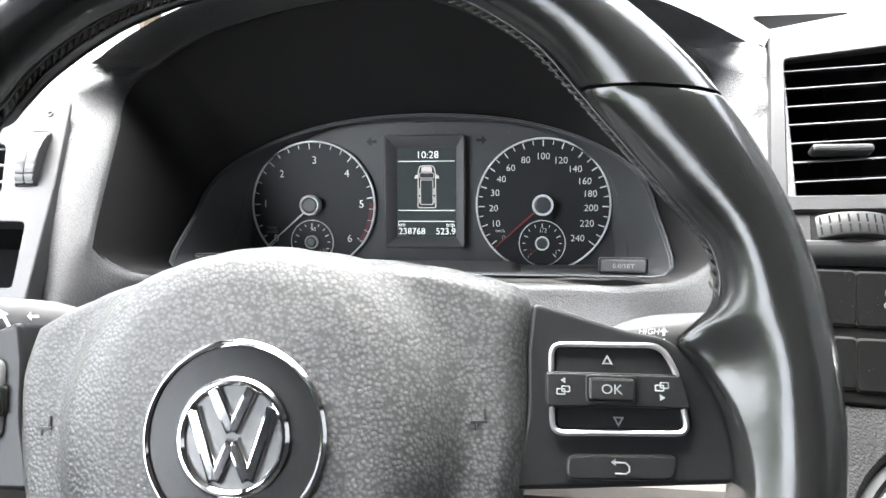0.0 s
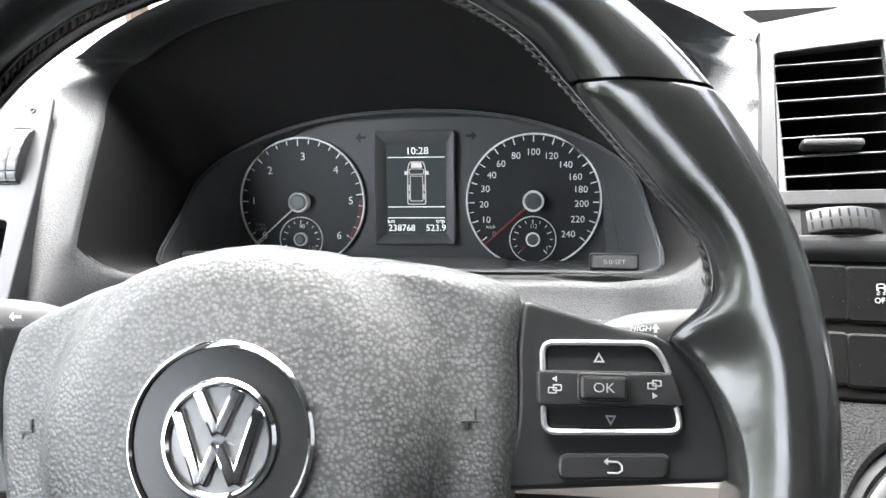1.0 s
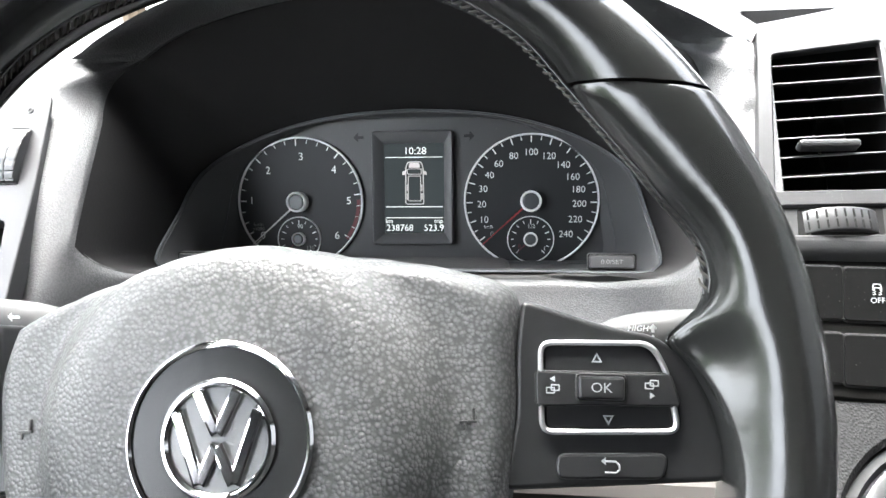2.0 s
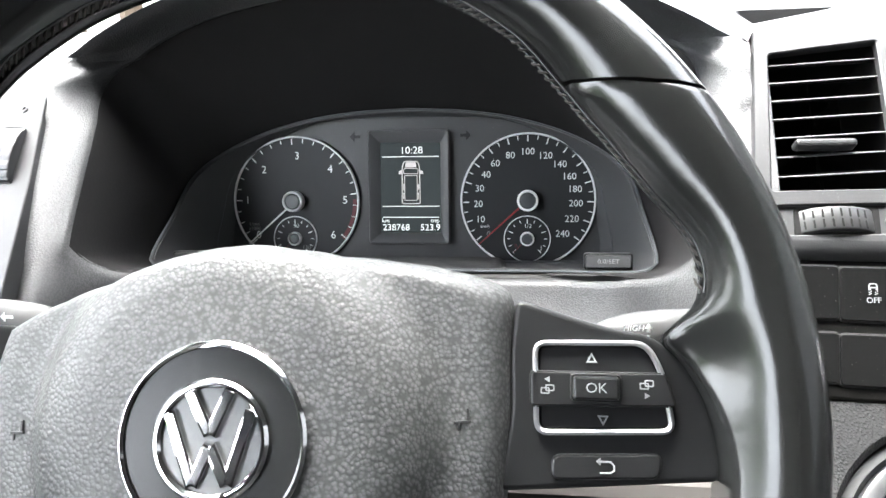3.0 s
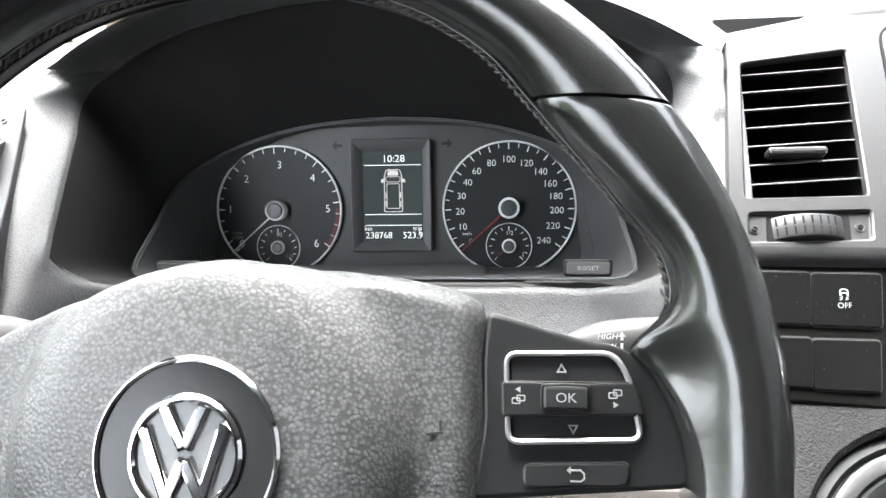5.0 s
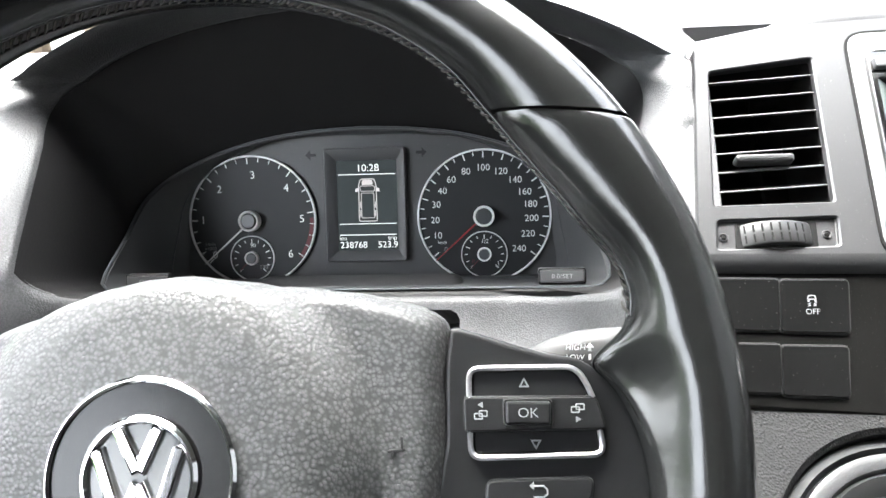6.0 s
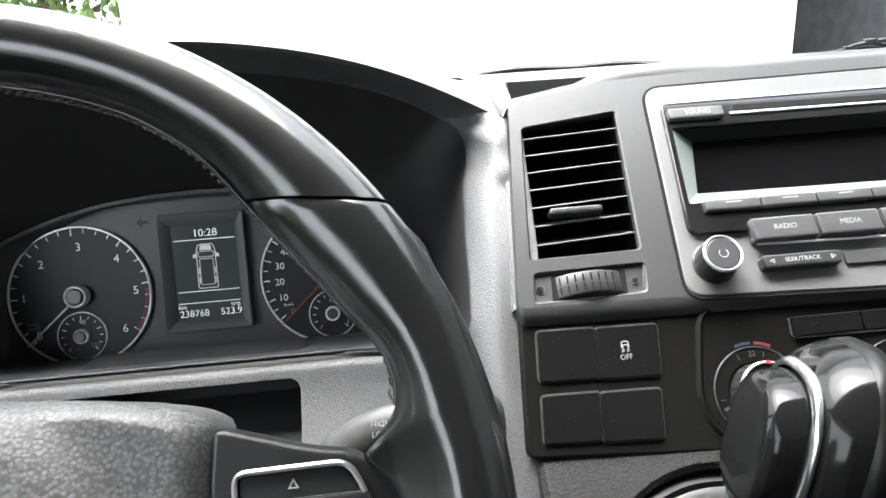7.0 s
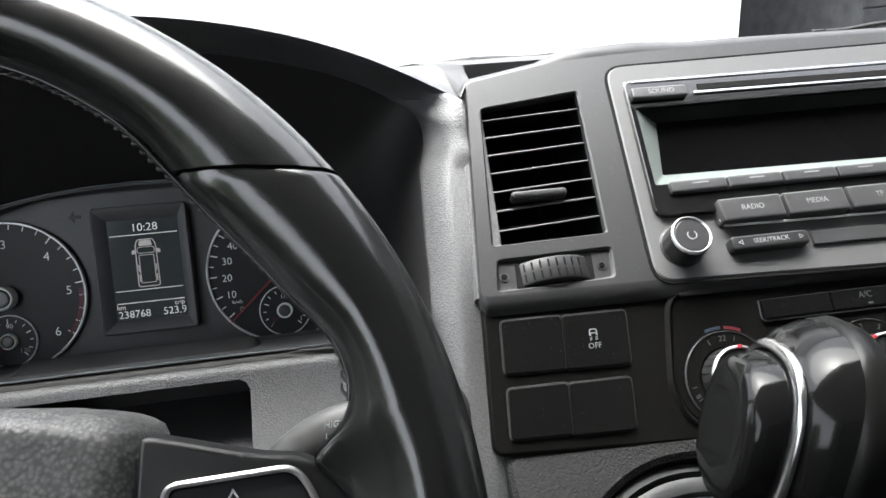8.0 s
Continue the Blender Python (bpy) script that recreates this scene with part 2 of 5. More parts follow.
def rim_plate(outer, inner, h0, h1, bev=0.0006, bm=None):
    """A frame between two outlines of equally many points."""
    return loft([at_height(inner, h0), at_height(outer, h0), at_height(outer, h1 - bev), at_height(offset(outer, bev), h1), at_height(offset(inner, -bev), h1),
                 at_height(inner, h1 - bev), at_height(inner, h0)], bm=bm)


def tube(path, r, closed=False, n=8, bm=None):
    """A round rod along a path; r may be a number or a list."""
    pts = [Vector(p) for p in path]
    rings, side = [], None
    for i, p in enumerate(pts):
        a = pts[i - 1] if closed or i else p
        b = pts[(i + 1) % len(pts)] if closed or i < len(pts) - 1 else p
        d = (b - a).normalized()
        if side is None:
            side = d.orthogonal().normalized()
        side = (side - d * side.dot(d)).normalized()
        other = d.cross(side)
        k = r[i] if isinstance(r, (list, tuple)) else r
        rings.append([p + (side * math.cos(2 * math.pi * j / n) + other * math.sin(2 * math.pi * j / n)) * k for j in range(n)])
    if closed:
        rings.append(rings[0])
        bm = loft(rings, bm=bm)
        bmesh.ops.remove_doubles(bm, verts=bm.verts, dist=1e-7)
        return bm
    return loft(rings, cap0=True, cap1=True, bm=bm)


def box(x0, x1, y0, y1, z0, z1, bev=0.0, bm=None):
    bm = bm or bmesh.new()
    made = bmesh.ops.create_cube(bm, size=1.0, matrix=Matrix.LocRotScale(((x0 + x1) / 2, (y0 + y1) / 2, (z0 + z1) / 2), None, (x1 - x0, y1 - y0, z1 - z0)))
    if bev:
        edges = {e for v in made["verts"] for e in v.link_edges}
        bmesh.ops.bevel(bm, geom=list(edges), offset=bev, segments=3, profile=0.6, affect="EDGES")
    return bm


def lettering(name, body, size, u, v, h, mat, parent, turn=0.0, align="CENTER", wide=1.0, shear=0.0):
    """Raised print with the built-in font, as one mesh."""
    curve = bpy.data.curves.new(name, "FONT")
    curve.body, curve.size, curve.align_x, curve.align_y, curve.extrude, curve.shear = body, size, align, "CENTER", 0.00005, shear
    curve.resolution_u, curve.offset = 3, -0.004 * size
    temp = new(name, curve)
    bpy.context.view_layer.update()
    data = bpy.data.meshes.new_from_object(temp.evaluated_get(bpy.context.evaluated_depsgraph_get()))
    bpy.data.objects.remove(temp)
    data.materials.clear()
    data.materials.append(mat)
    ob = new(name, data)
    ob.parent = parent
    ob.matrix_basis = Matrix.Translation((u, v, h)) @ pose(0, 0, 0, 0, 0, turn) @ Matrix.Diagonal((wide, 1, 1, 1))
    return ob


def smooth(a, b, x):
    t = min(1.0, max(0.0, (x - a) / (b - a)))
    return t * t * (3 - 2 * t)


def along(table, x):
    """A value between the rows of a small table."""
    return float(np.interp(x, [a for a, _ in table], [b for _, b in table]))

# ---- the planes that the things sit on ----
CLUSTER = leaning(0, 0.9, 0.85, 15)
PANEL = leaning(0, 0.774, 0.9325, 42)
CONSOLE = leaning(0, 0.715, 0.853, 32)
WHEEL = leaning(0, 0.5626, 0.8829, 29)
TUNNEL = leaning(0, 0.690, 0.810, 58)

# ---- outside ----
ground = part("ground", box(-60, 60, -60, 120, -0.75, -0.7), asphalt)
tagged(ground, "grey asphalt ground in front of the van", "ground", kind="structure")


def house(name, x0, x1, y0, y1, h, wall_mat, label, windows, boards=False):
    """A plain house: walls, a pitched roof and windows set into the front."""
    m = thing(name, Matrix.Translation((0, 0, -0.7)), label, "house")
    part("wall", box(x0, x1, y0, y1, 0, h), wall_mat, m)
    w, d = 0.4, (y1 - y0) / 2
    bm = bmesh.new()
    rows = [[bm.verts.new(p) for p in ((x, y0 - w, h - 0.1), (x, y0 + d, h + d * 0.8), (x, y1 + w, h - 0.1), (x, y0 + d, h + 0.1))] for x in (x0 - w, x1 + w)]
    for i in range(4):
        bm.faces.new((rows[0][i], rows[0][(i + 1) % 4], rows[1][(i + 1) % 4], rows[1][i]))
    bm.faces.new(rows[0]), bm.faces.new(rows[1])
    part("roof", bm, roof_tile, m, "reddish tiled roof")
    for i in range(26 if boards else 0):
        part("board", box(x0, x1, y0 - 0.035, y0 - 0.004, 0.3 * i + 0.01, 0.3 * i + 0.285, 0.008), wall_mat, m)
    for x, z in windows:
        win = part("window", rim_plate(rrect(x, z, 1.3, 1.3, 0.02), rrect(x, z, 1.1, 1.1, 0.02), 0.03, 0.10), hub_grey, m, m=Matrix.Translation((0, y0, 0)) @ pose(0, 0, 0, 90))
        part("pane", slab(rrect(x, z, 1.1, 1.1, 0.02), 0.02, 0.06), glass_dark, win)
    return m


def wing(m, x0, x1, y0, y1, h, wall_mat):
    """An unseen lower block with a flat roof edge, added to cut side light."""
    part("unseen_light_block", box(x0, x1, y0, y1, 0, h, 0.02), wall_mat, m)
    part("light_block_roof", box(x0 - 0.2, x1, y0 - 0.2, y1 + 0.2, h, h + 0.25, 0.03), roof_tile, m)


house("white_house", -3.1, 5.9, 9.5, 18, 9.0, render_white, "tall white rendered house wall across the yard", [])
dark_house = house("dark_house", 7.45, 16.0, 9.0, 17, 8.0, dark_render, "dark grey clad house with small windows", [(9.4 + 2.0 * i, z) for i in range(3) for z in (1.6, 4.0)], True)


# out of view on the right: added to darken reflections in the cabin
wing(dark_house, 8.4, 16.0, -9.0, 8.4, 7.0, dark_render)


def tree(x, y, h, seed, label):
    """A tapered trunk with limbs and a crown of many small leaves."""
    rng = random.Random(seed)
    m = thing("tree", Matrix.Translation((x, y, -0.7)), label, "tree", "trees beside the yard")
    bm = tube([(0, 0, 0), (0.05, 0.02, h * 0.3), (-0.04, 0.05, h * 0.6), (0.05, 0, h * 0.9)], [0.22, 0.17, 0.11, 0.03], n=8)
    centres = []
    for i in range(16):
        a, z = i * 2.4, h * (0.22 + 0.7 * i / 16)
        l = h * 0.3 * (1.1 - i / 20)
        tip = Vector((math.cos(a) * l, math.sin(a) * l, z + l * 0.5))
        tube([(0, 0, z), tip * 0.5 + Vector((0, 0, z * 0.52)), tip], [0.08, 0.05, 0.015], n=6, bm=bm)
        centres += [tip * k + Vector((0, 0, z * (1 - k))) for k in (0.55, 0.75, 0.95, 1.05)]
    part("trunk", bm, bark, m)
    verts, faces = [], []
    for c in centres:
        for _ in range(150):
            p = c + Vector([rng.gauss(0, 0.42) for _ in range(3)])
            e = Euler([rng.uniform(0, 6.3) for _ in range(3)]).to_matrix()
            s, k = rng.uniform(0.06, 0.12), len(verts)
            verts += [p + e @ Vector(q) * s for q in ((-1, 0, 0), (0, -0.5, 0.1), (1.1, 0, 0), (0, 0.5, 0.1))]
            faces.append((k, k + 1, k + 2, k + 3))
    data = bpy.data.meshes.new("crown")
    data.from_pydata(verts, [], faces)
    data.materials.append(leaf)
    ob = new("crown", data)
    ob.parent = m
    return m


# the last three stand unseen to the west, added for green reflections
for i, (x, y, h) in enumerate(((-6.0, 10.5, 7.0), (-8.4, 12.5, 8.0), (-7.0, 16.0, 9.0), (-8.5, 5.5, 4.5), (-9.5, 1.0, 4.5), (-8.5, -4.0, 4.2))):
    tree(x, y, h, i, "leafy green tree beside the yard")

# ---- the cabin's shell: floor, side walls with windows, rear wall, roof, windscreen ----
L, R, BACK, FLOOR, ROOF_Y = -0.62, 1.22, -1.3, 0.0, 0.66
floor = part("floor", box(L, R, BACK, 1.2, FLOOR - 0.05, FLOOR), cabin_dark)
tagged(floor, "dark cabin floor of the van", "floor", kind="structure")
roof = part("ceiling", box(L, R, BACK, ROOF_Y, 1.54, 1.60), cabin)
tagged(roof, "grey cloth roof lining of the cabin", "ceiling", kind="structure")
bm = box(L, R, BACK - 0.05, BACK, FLOOR, 1.60)
back = part("wall_rear", bm, cabin_dark)
tagged(back, "plain dark rear wall of the cabin", "wall", kind="structure")


def side_wall(name, x0, x1, rear):
    """A door wall with its window openings between sill, roof rail and pillars."""
    bm = box(x0, x1, BACK, 1.3, FLOOR - 0.05, 0.90)
    box(x0, x1, BACK, ROOF_Y + 0.03, 1.47, 1.60, bm=bm)
    box(x0, x1, BACK, rear, 0.90, 1.47, bm=bm)
    ob = part(name, bm, cabin_dark)
    return tagged(ob, "dark door wall with a window opening", "wall", kind="structure")


side_wall("wall_west", L - 0.06, L, -0.7)
side_wall("wall_east", R, R + 0.06, -0.1)
front = part("wall_front", box(L, R, 1.25, 1.3, FLOOR - 0.05, 0.955), cabin_dark)
tagged(front, "dark bulkhead below the windscreen", "wall", kind="structure")
for sx, name in ((L, "pillar_left"), (R, "pillar_right")):
    p = part(name, tube([(sx, 1.27, 0.95), (sx, 0.96, 1.28), (sx, ROOF_Y, 1.58)], [0.05, 0.045, 0.05], n=10), cabin_dark)
    tagged(p, "dark windscreen pillar", "pillar", kind="structure")
bm = bmesh.new()
rows = [[bm.verts.new((L + (R - L) * i / 12, y, z + 0.02 * math.sin(math.pi * i / 12))) for i in range(13)] for y, z in ((1.27, 0.955), (0.96, 1.28), (ROOF_Y + 0.005, 1.57))]
for a, b in zip(rows, rows[1:]):
    for i in range(12):
        bm.faces.new((a[i], a[i + 1], b[i + 1], b[i]))
glass = part("windscreen", bm, windscreen_glass)
glass.visible_shadow = False
tagged(glass, "clear curved windscreen glass", "windscreen", kind="structure")

# ---- the dashboard ----
dashboard = thing("dashboard", Matrix.Identity(4), "grey grained plastic van dashboard with a hooded instrument recess", "dashboard")


def mirrored(half):
    """Closes a half outline (bottom middle to top middle) on the other side."""
    return half + [(-p[0], *p[1:]) for p in half[-2:0:-1]]


def resample(points, n):
    pts = [Vector(p) for p in points]
    d = [0.0]
    for a, b in zip(pts, pts[1:]):
        d.append(d[-1] + (b - a).length)
    out = []
    for i in range(n):
        s = d[-1] * i / (n - 1)
        out.append(tuple(float(np.interp(s, d, [p[k] for p in pts])) for k in range(len(pts[0]))))
    return out


def flowing(points, n=8):
    """A smooth curve through points."""
    p = [np.array(q, float) for q in points]
    p = [2 * p[0] - p[1]] + p + [2 * p[-1] - p[-2]]
    out = []
    for a, b, c, d in zip(p, p[1:], p[2:], p[3:]):
        for t in [i / n for i in range(n)]:
            out.append(tuple(0.5 * (2 * b + (c - a) * t + (2 * a - 5 * b + 4 * c - d) * t * t + (3 * b - a - 3 * c + d) * t ** 3)))
    return out + [tuple(p[-2])]


HOOD_Z = [(0, 1.0275), (0.044, 1.0257), (0.078, 1.0216), (0.1215, 1.0115), (0.1636, 0.9975), (0.19, 0.9850), (0.2085, 0.9750), (0.2175, 0.9705)]
SIDE_Y = [(0.62, 0.60), (0.70, 0.64), (0.81, 0.690), (0.853, 0.718), (0.87, 0.727), (0.90, 0.747), (0.93, 0.774), (0.974, 0.8166)]
def bowed(a, b, c, n):
    """n points on a curve from a towards b to c, without its first."""
    return [tuple(p * (1 - t) ** 2 + 2 * q * t * (1 - t) + r * t * t for p, q, r in zip(a, b, c)) for t in [i / n for i in range(1, n + 1)]]


bottom = [(x, 0.800, 0.823) for x in (0.0, 0.02, 0.04, 0.06, 0.072, 0.078, 0.09, 0.105, 0.12)] + [(0.135, 0.795, 0.8245), (0.148, 0.785, 0.829), (0.160, 0.771, 0.8365)]
corner = bowed((0.160, 0.771, 0.8365), (0.181, 0.748, 0.846), (0.185, 0.7395, 0.868), 9)
side = [(0.1858, 0.747, 0.877), (0.1866, 0.7555, 0.886), (0.1876, 0.772, 0.904), (0.191, 0.8015, 0.9327)]
shoulder = bowed((0.191, 0.8015, 0.9327), (0.206, 0.835, 0.959), (0.182, 0.852, 0.9687), 8)
ARCH = np.polyfit([x * x for x in (0, 0.055, 0.1, 0.12, 0.146, 0.161, 0.182)], [1.0100, 1.0068, 0.9997, 0.9947, 0.9870, 0.9805, 0.9687], 3)
arch = [(x, 0.852, float(np.polyval(ARCH, x * x))) for x in [0.182 * (1 - i / 100) for i in (3, 6, 9, 13, 18, 24, 31, 40, 50, 60, 70, 80, 90, 100)]]
half_open = bottom + corner + side + shoulder + arch
EDGE_X = 0.2175
HOOD = np.polyfit([x * x for x, _ in HOOD_Z], [z for _, z in HOOD_Z], 4)


def hood_z(x):
    return float(np.polyval(HOOD, x * x))


def lip_y(x):
    """The hood's lip runs back round its ends."""
    return 0.8166 + 0.003 * smooth(0.19, 0.205, abs(x)) - 0.011 * smooth(0.2085, 0.2175, abs(x))


half_out = [(x if x < 0.08 else 0.078 + (x - 0.078) * (EDGE_X - 0.078) / 0.082, 0.66, 0.66) for x, _, _ in bottom]
for i in range(len(corner)):
    zz = 0.66 + (0.868 - 0.66) * ((i + 1) / len(corner)) ** 0.8
    half_out.append((EDGE_X, along(SIDE_Y, zz), zz))
half_out += [(EDGE_X, along(SIDE_Y, z), z) for _, _, z in side]
for i in range(len(shoulder)):
    t = (i + 1) / len(shoulder)
    zz = 0.93 + 0.0405 * t
    half_out.append((EDGE_X, along(SIDE_Y, zz) + (lip_y(EDGE_X) - 0.8166) * smooth(0.4, 1.0, t), zz))
half_out += [(x * EDGE_X / 0.182, lip_y(x * EDGE_X / 0.182), hood_z(x * EDGE_X / 0.182)) for x, _, _ in arch]
opening, outer = mirrored(half_open), mirrored(half_out)


half_rim = [(0, -0.046, 0.08), (0.165, -0.046, 0.08)]
half_wall = [(0.165, -0.046, 0.08), (0.176, -0.044, 0.079), (0.181, -0.036, 0.072), (0.176, -0.01, 0.05), (0.1655, 0.0225, 0.03), (0.1337, 0.0467, 0.016),
             (0.09, 0.0625, 0.010), (0.045, 0.070, 0.008), (0, 0.0725, 0.006)]
nb = len(bottom) + 4
half_cluster = resample(half_rim, nb)[:-1] + resample(flowing(half_wall), len(half_open) - nb + 1)
cluster_rim = mirrored(half_cluster)
cluster_world = [tuple(CLUSTER @ Vector(p)) for p in cluster_rim]

def rolled(t):
    """A ring of the dash face: an even curve below and above, a tight roll beside the opening."""
    even = t * t * (3 - 2 * t) * 0.6 + t * 0.4
    ring = []
    for p, q in zip(opening, outer):
        w = smooth(0.150, 0.183, abs(p[0])) * smooth(0.830, 0.865, p[2]) * (1 - smooth(0.962, 0.969, p[2]))
        ty = even * (1 - w) + (1 - (1 - t) ** 2.8) * w
        x, y, z = p[0] + (q[0] - p[0]) * t, p[1] + (q[1] - p[1]) * ty, p[2] + (q[2] - p[2]) * t
        flat = along(SIDE_Y, z) + 0.004
        if y < flat and z < 0.94:
            y += (flat - y) * smooth(0.192, 0.2055, abs(x))
        ring.append((x, y, z))
    return ring


rings = [[(x, y + 0.007, z) for x, y, z in opening], [(x, y + 0.001, z) for x, y, z in opening]]
LEVELS = (0.02, 0.04, 0.075, 0.12, 0.2, 0.294, 0.36, 0.44, 0.52, 0.62, 0.72, 0.82, 0.92, 1.0)
rings += [rolled(t) for t in LEVELS]
bm = loft(rings)
# a dark pocket above the steering column, with rounded upper corners
verts = list(bm.verts)
n = len(opening)
top_row, low_row = 2 + LEVELS.index(0.04), 2 + LEVELS.index(0.294)
inside = [i for i in range(n) if abs(opening[i][0]) < 0.0781 and opening[i][2] < 0.83]
inside.sort(key=lambda i: opening[i][0])
doomed = []
for r in range(top_row, low_row):
    for a, b in zip(inside, inside[1:]):
        if r == top_row and (a == inside[0] or b == inside[-1]):
            continue
        quad = {verts[r * n + a], verts[r * n + b], verts[(r + 1) * n + a], verts[(r + 1) * n + b]}
        doomed += [f for f in verts[r * n + a].link_faces if set(f.verts) == quad]
for s, i in ((-1, inside[1]), (1, inside[-2])):
    v = verts[(top_row + 1) * n + i]
    o, d = verts[top_row * n + i], verts[(top_row + 1) * n + (inside[0] if s < 0 else inside[-1])]
    v.co = (o.co + d.co) / 2 + (Vector((s * 0.0012, 0, 0.0012)))
bmesh.ops.delete(bm, geom=doomed, context="FACES")
part("dash_panel", bm, dash_grey, dashboard, "grey grained plastic round the instruments", angle=60)
rings = [[(s, y + 0.85 * (z - 0.7965) * (1 - (y - 0.778) / 0.082), z) for s, z in rrect(0, 0.7965, 0.160 + g, 0.046 + g, 0.008)] for y, g in ((0.793, 0.004), (0.81, 0.002), (0.83, -0.002), (0.86, -0.004))]
shoulder_plate = [(-0.62, 0.02), (-0.2165, 0.02), (-0.2175, 0.0500), (-0.2225, 0.0618), (-0.28, 0.0735), (-0.332, 0.0765), (-0.62, 0.0785)]
part("dash_shoulder", slab(shoulder_plate, -0.02, -0.0015, 0.001), dash_grey, dashboard, m=PANEL)
edge_plate = [(0.2060, -0.07), (0.2240, -0.07), (0.2300, 0.0680), (0.2225, 0.0612), (0.2175, 0.0510)]
part("dash_edge", slab(edge_plate, -0.02, -0.004, 0.001), dash_grey, dashboard, m=PANEL)
part("column_pocket", loft(rings, cap1=True), boot_leather, dashboard, "dark pocket above the steering column")
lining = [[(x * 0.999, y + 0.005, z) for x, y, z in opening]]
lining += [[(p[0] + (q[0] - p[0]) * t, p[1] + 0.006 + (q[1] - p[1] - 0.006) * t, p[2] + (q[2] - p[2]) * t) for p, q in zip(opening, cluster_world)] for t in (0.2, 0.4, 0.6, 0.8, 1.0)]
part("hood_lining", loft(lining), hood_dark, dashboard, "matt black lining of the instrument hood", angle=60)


def top_front(x):
    """Front edge of the dashboard's top."""
    a = abs(x)
    if a <= EDGE_X:
        return lip_y(a), hood_z(a)
    v = along([(0.2175, 0.0515), (0.2225, 0.0618), (0.28, 0.0735), (0.332, 0.0765), (0.41, 0.0785), (0.5, 0.0785), (1.0, 0.07)], a)
    return 0.774 + v * 0.669, 0.9325 + v * 0.743


xs = [L + (-EDGE_X - L) * i / 30 for i in range(30)] + [-EDGE_X + 2 * EDGE_X * i / 60 for i in range(61)]
rings = []
for t in (0.0, 0.01, 0.02, 0.035, 0.05, 0.075, 0.1, 0.15, 0.2, 0.35, 0.5, 0.7, 0.85, 1.0):
    ring = []
    for x in xs:
        y, z = top_front(x)
        w = smooth(0.13, EDGE_X, abs(x))
        end = 0.975 + w * 0.0105 * (1 - max(0.0, t - 0.2) / 0.8)
        ring.append((x, y + (1.25 - y) * t, z + (end - z) * smooth(0.0, 1.0 - 0.8 * w, t) + (0.0015 * math.sqrt(t / 0.1) if t < 0.1 else 0.0015 * (1 - t))))
    rings.append(ring)
part("dash_top", loft(rings, closed=False), dash_grey, dashboard, angle=70)
xs = [0.2176, 0.2195, 0.2215, 0.2250, 0.2265, 0.2272, 0.2280, 0.2288, 0.2300] + [0.235 + (R - 0.235) * i / 60 for i in range(61)]
rings = [[] for _ in range(10)]
for x in xs:
    y, z = top_front(x)
    tray = smooth(0.2268, 0.2290, x) * (1 - smooth(0.8, 0.85, x))
    lump = 0.0045 * smooth(0.274, 0.286, x) * (1 - 0.6 * smooth(0.33, 0.37, x))
    skew = 0.011 * smooth(0.220, 0.2275, x) * (1 - smooth(0.24, 0.34, x))
    for ring, (yy, zz, w) in zip(rings, ((y, z, 0), (y + 0.0015, z + 0.0010 + lump * 0.3, 0), (y + 0.005, z + 0.0012 + lump, 0), (y + 0.010, z + 0.0012 + lump, 0), (y + 0.0125, z - 0.002 * tray + lump, 0), (y + 0.0145, z - 0.03 * tray, 0.1),
                                         (0.902, 0.9835 - 0.032 * tray, 1), (0.906, 0.9855, 1), (1.05, 0.984, 1), (1.25, 0.975, 1))):
        ring.append((x + skew * w, yy, zz))
part("dash_top", loft(rings, closed=False), panel_grey, dashboard, "pale top with an open tray", angle=50)


def holed(outline, holes, h, depth, bev=0.0006, low=None, turn=0.0, wall=None):
    """A plate with openings through it; its edge below a line may be turned down in a curve."""
    bm = bmesh.new()
    edges = []
    for loop in [outline] + holes:
        vs = [bm.verts.new((x, y, h)) for x, y in loop]
        edges += [bm.edges.new((vs[i], vs[(i + 1) % len(vs)])) for i in range(len(vs))]
    bmesh.ops.triangle_fill(bm, use_beauty=True, use_dissolve=False, edges=edges, normal=(0, 0, 1))
    for k, loop in enumerate([outline] + holes):
        s = 1 if k == 0 else -1
        if k == 0 and low is not None:
            rings = []
            for q in (0, 22, 45, 67, 90):
                wide, plain = offset(loop, -turn * math.sin(radians(q))), offset(loop, -bev * math.sin(radians(q)))
                drop, plain_drop = turn * (1 - math.cos(radians(q))), bev * (1 - math.cos(radians(q)))
                rings.append([(c[0], w[1], h - drop) if p[1] < low else (*c, h - plain_drop) for p, w, c in zip(loop, wide, plain)])
            loft(rings + [[(x, y, h - depth) for x, y, _ in rings[-1]]], bm=bm)
            continue
        loft([at_height(loop, h), at_height(offset(loop, -s * bev), h - bev), at_height(offset(loop, -s * bev), h - (depth if k == 0 or wall is None else wall))], bm=bm)
    bmesh.ops.remove_doubles(bm, verts=bm.verts, dist=1e-6)
    return bm


# ---- centre panel ----
VENT = [(0.2186, -0.0438), (0.2823, -0.0428), (0.2876, 0.0512), (0.2272, 0.0437)]
vent_hole = rounded(VENT, 0.003)
upper = rounded([(0.2085, -0.0705), (0.78, -0.079), (0.78, 0.0785), (0.41, 0.0785), (0.332, 0.0765), (0.28, 0.0735), (0.2225, 0.0618)], 0.004)
DISPLAY_HOLE = rounded([(0.3127, -0.0214), (0.5362, -0.0227), (0.5387, 0.0343), (0.3157, 0.0328)], 0.002)
WHEEL_WELL = rounded([(0.2170, -0.0690), (0.2800, -0.0680), (0.2822, -0.0500), (0.2195, -0.0510)], 0.003)
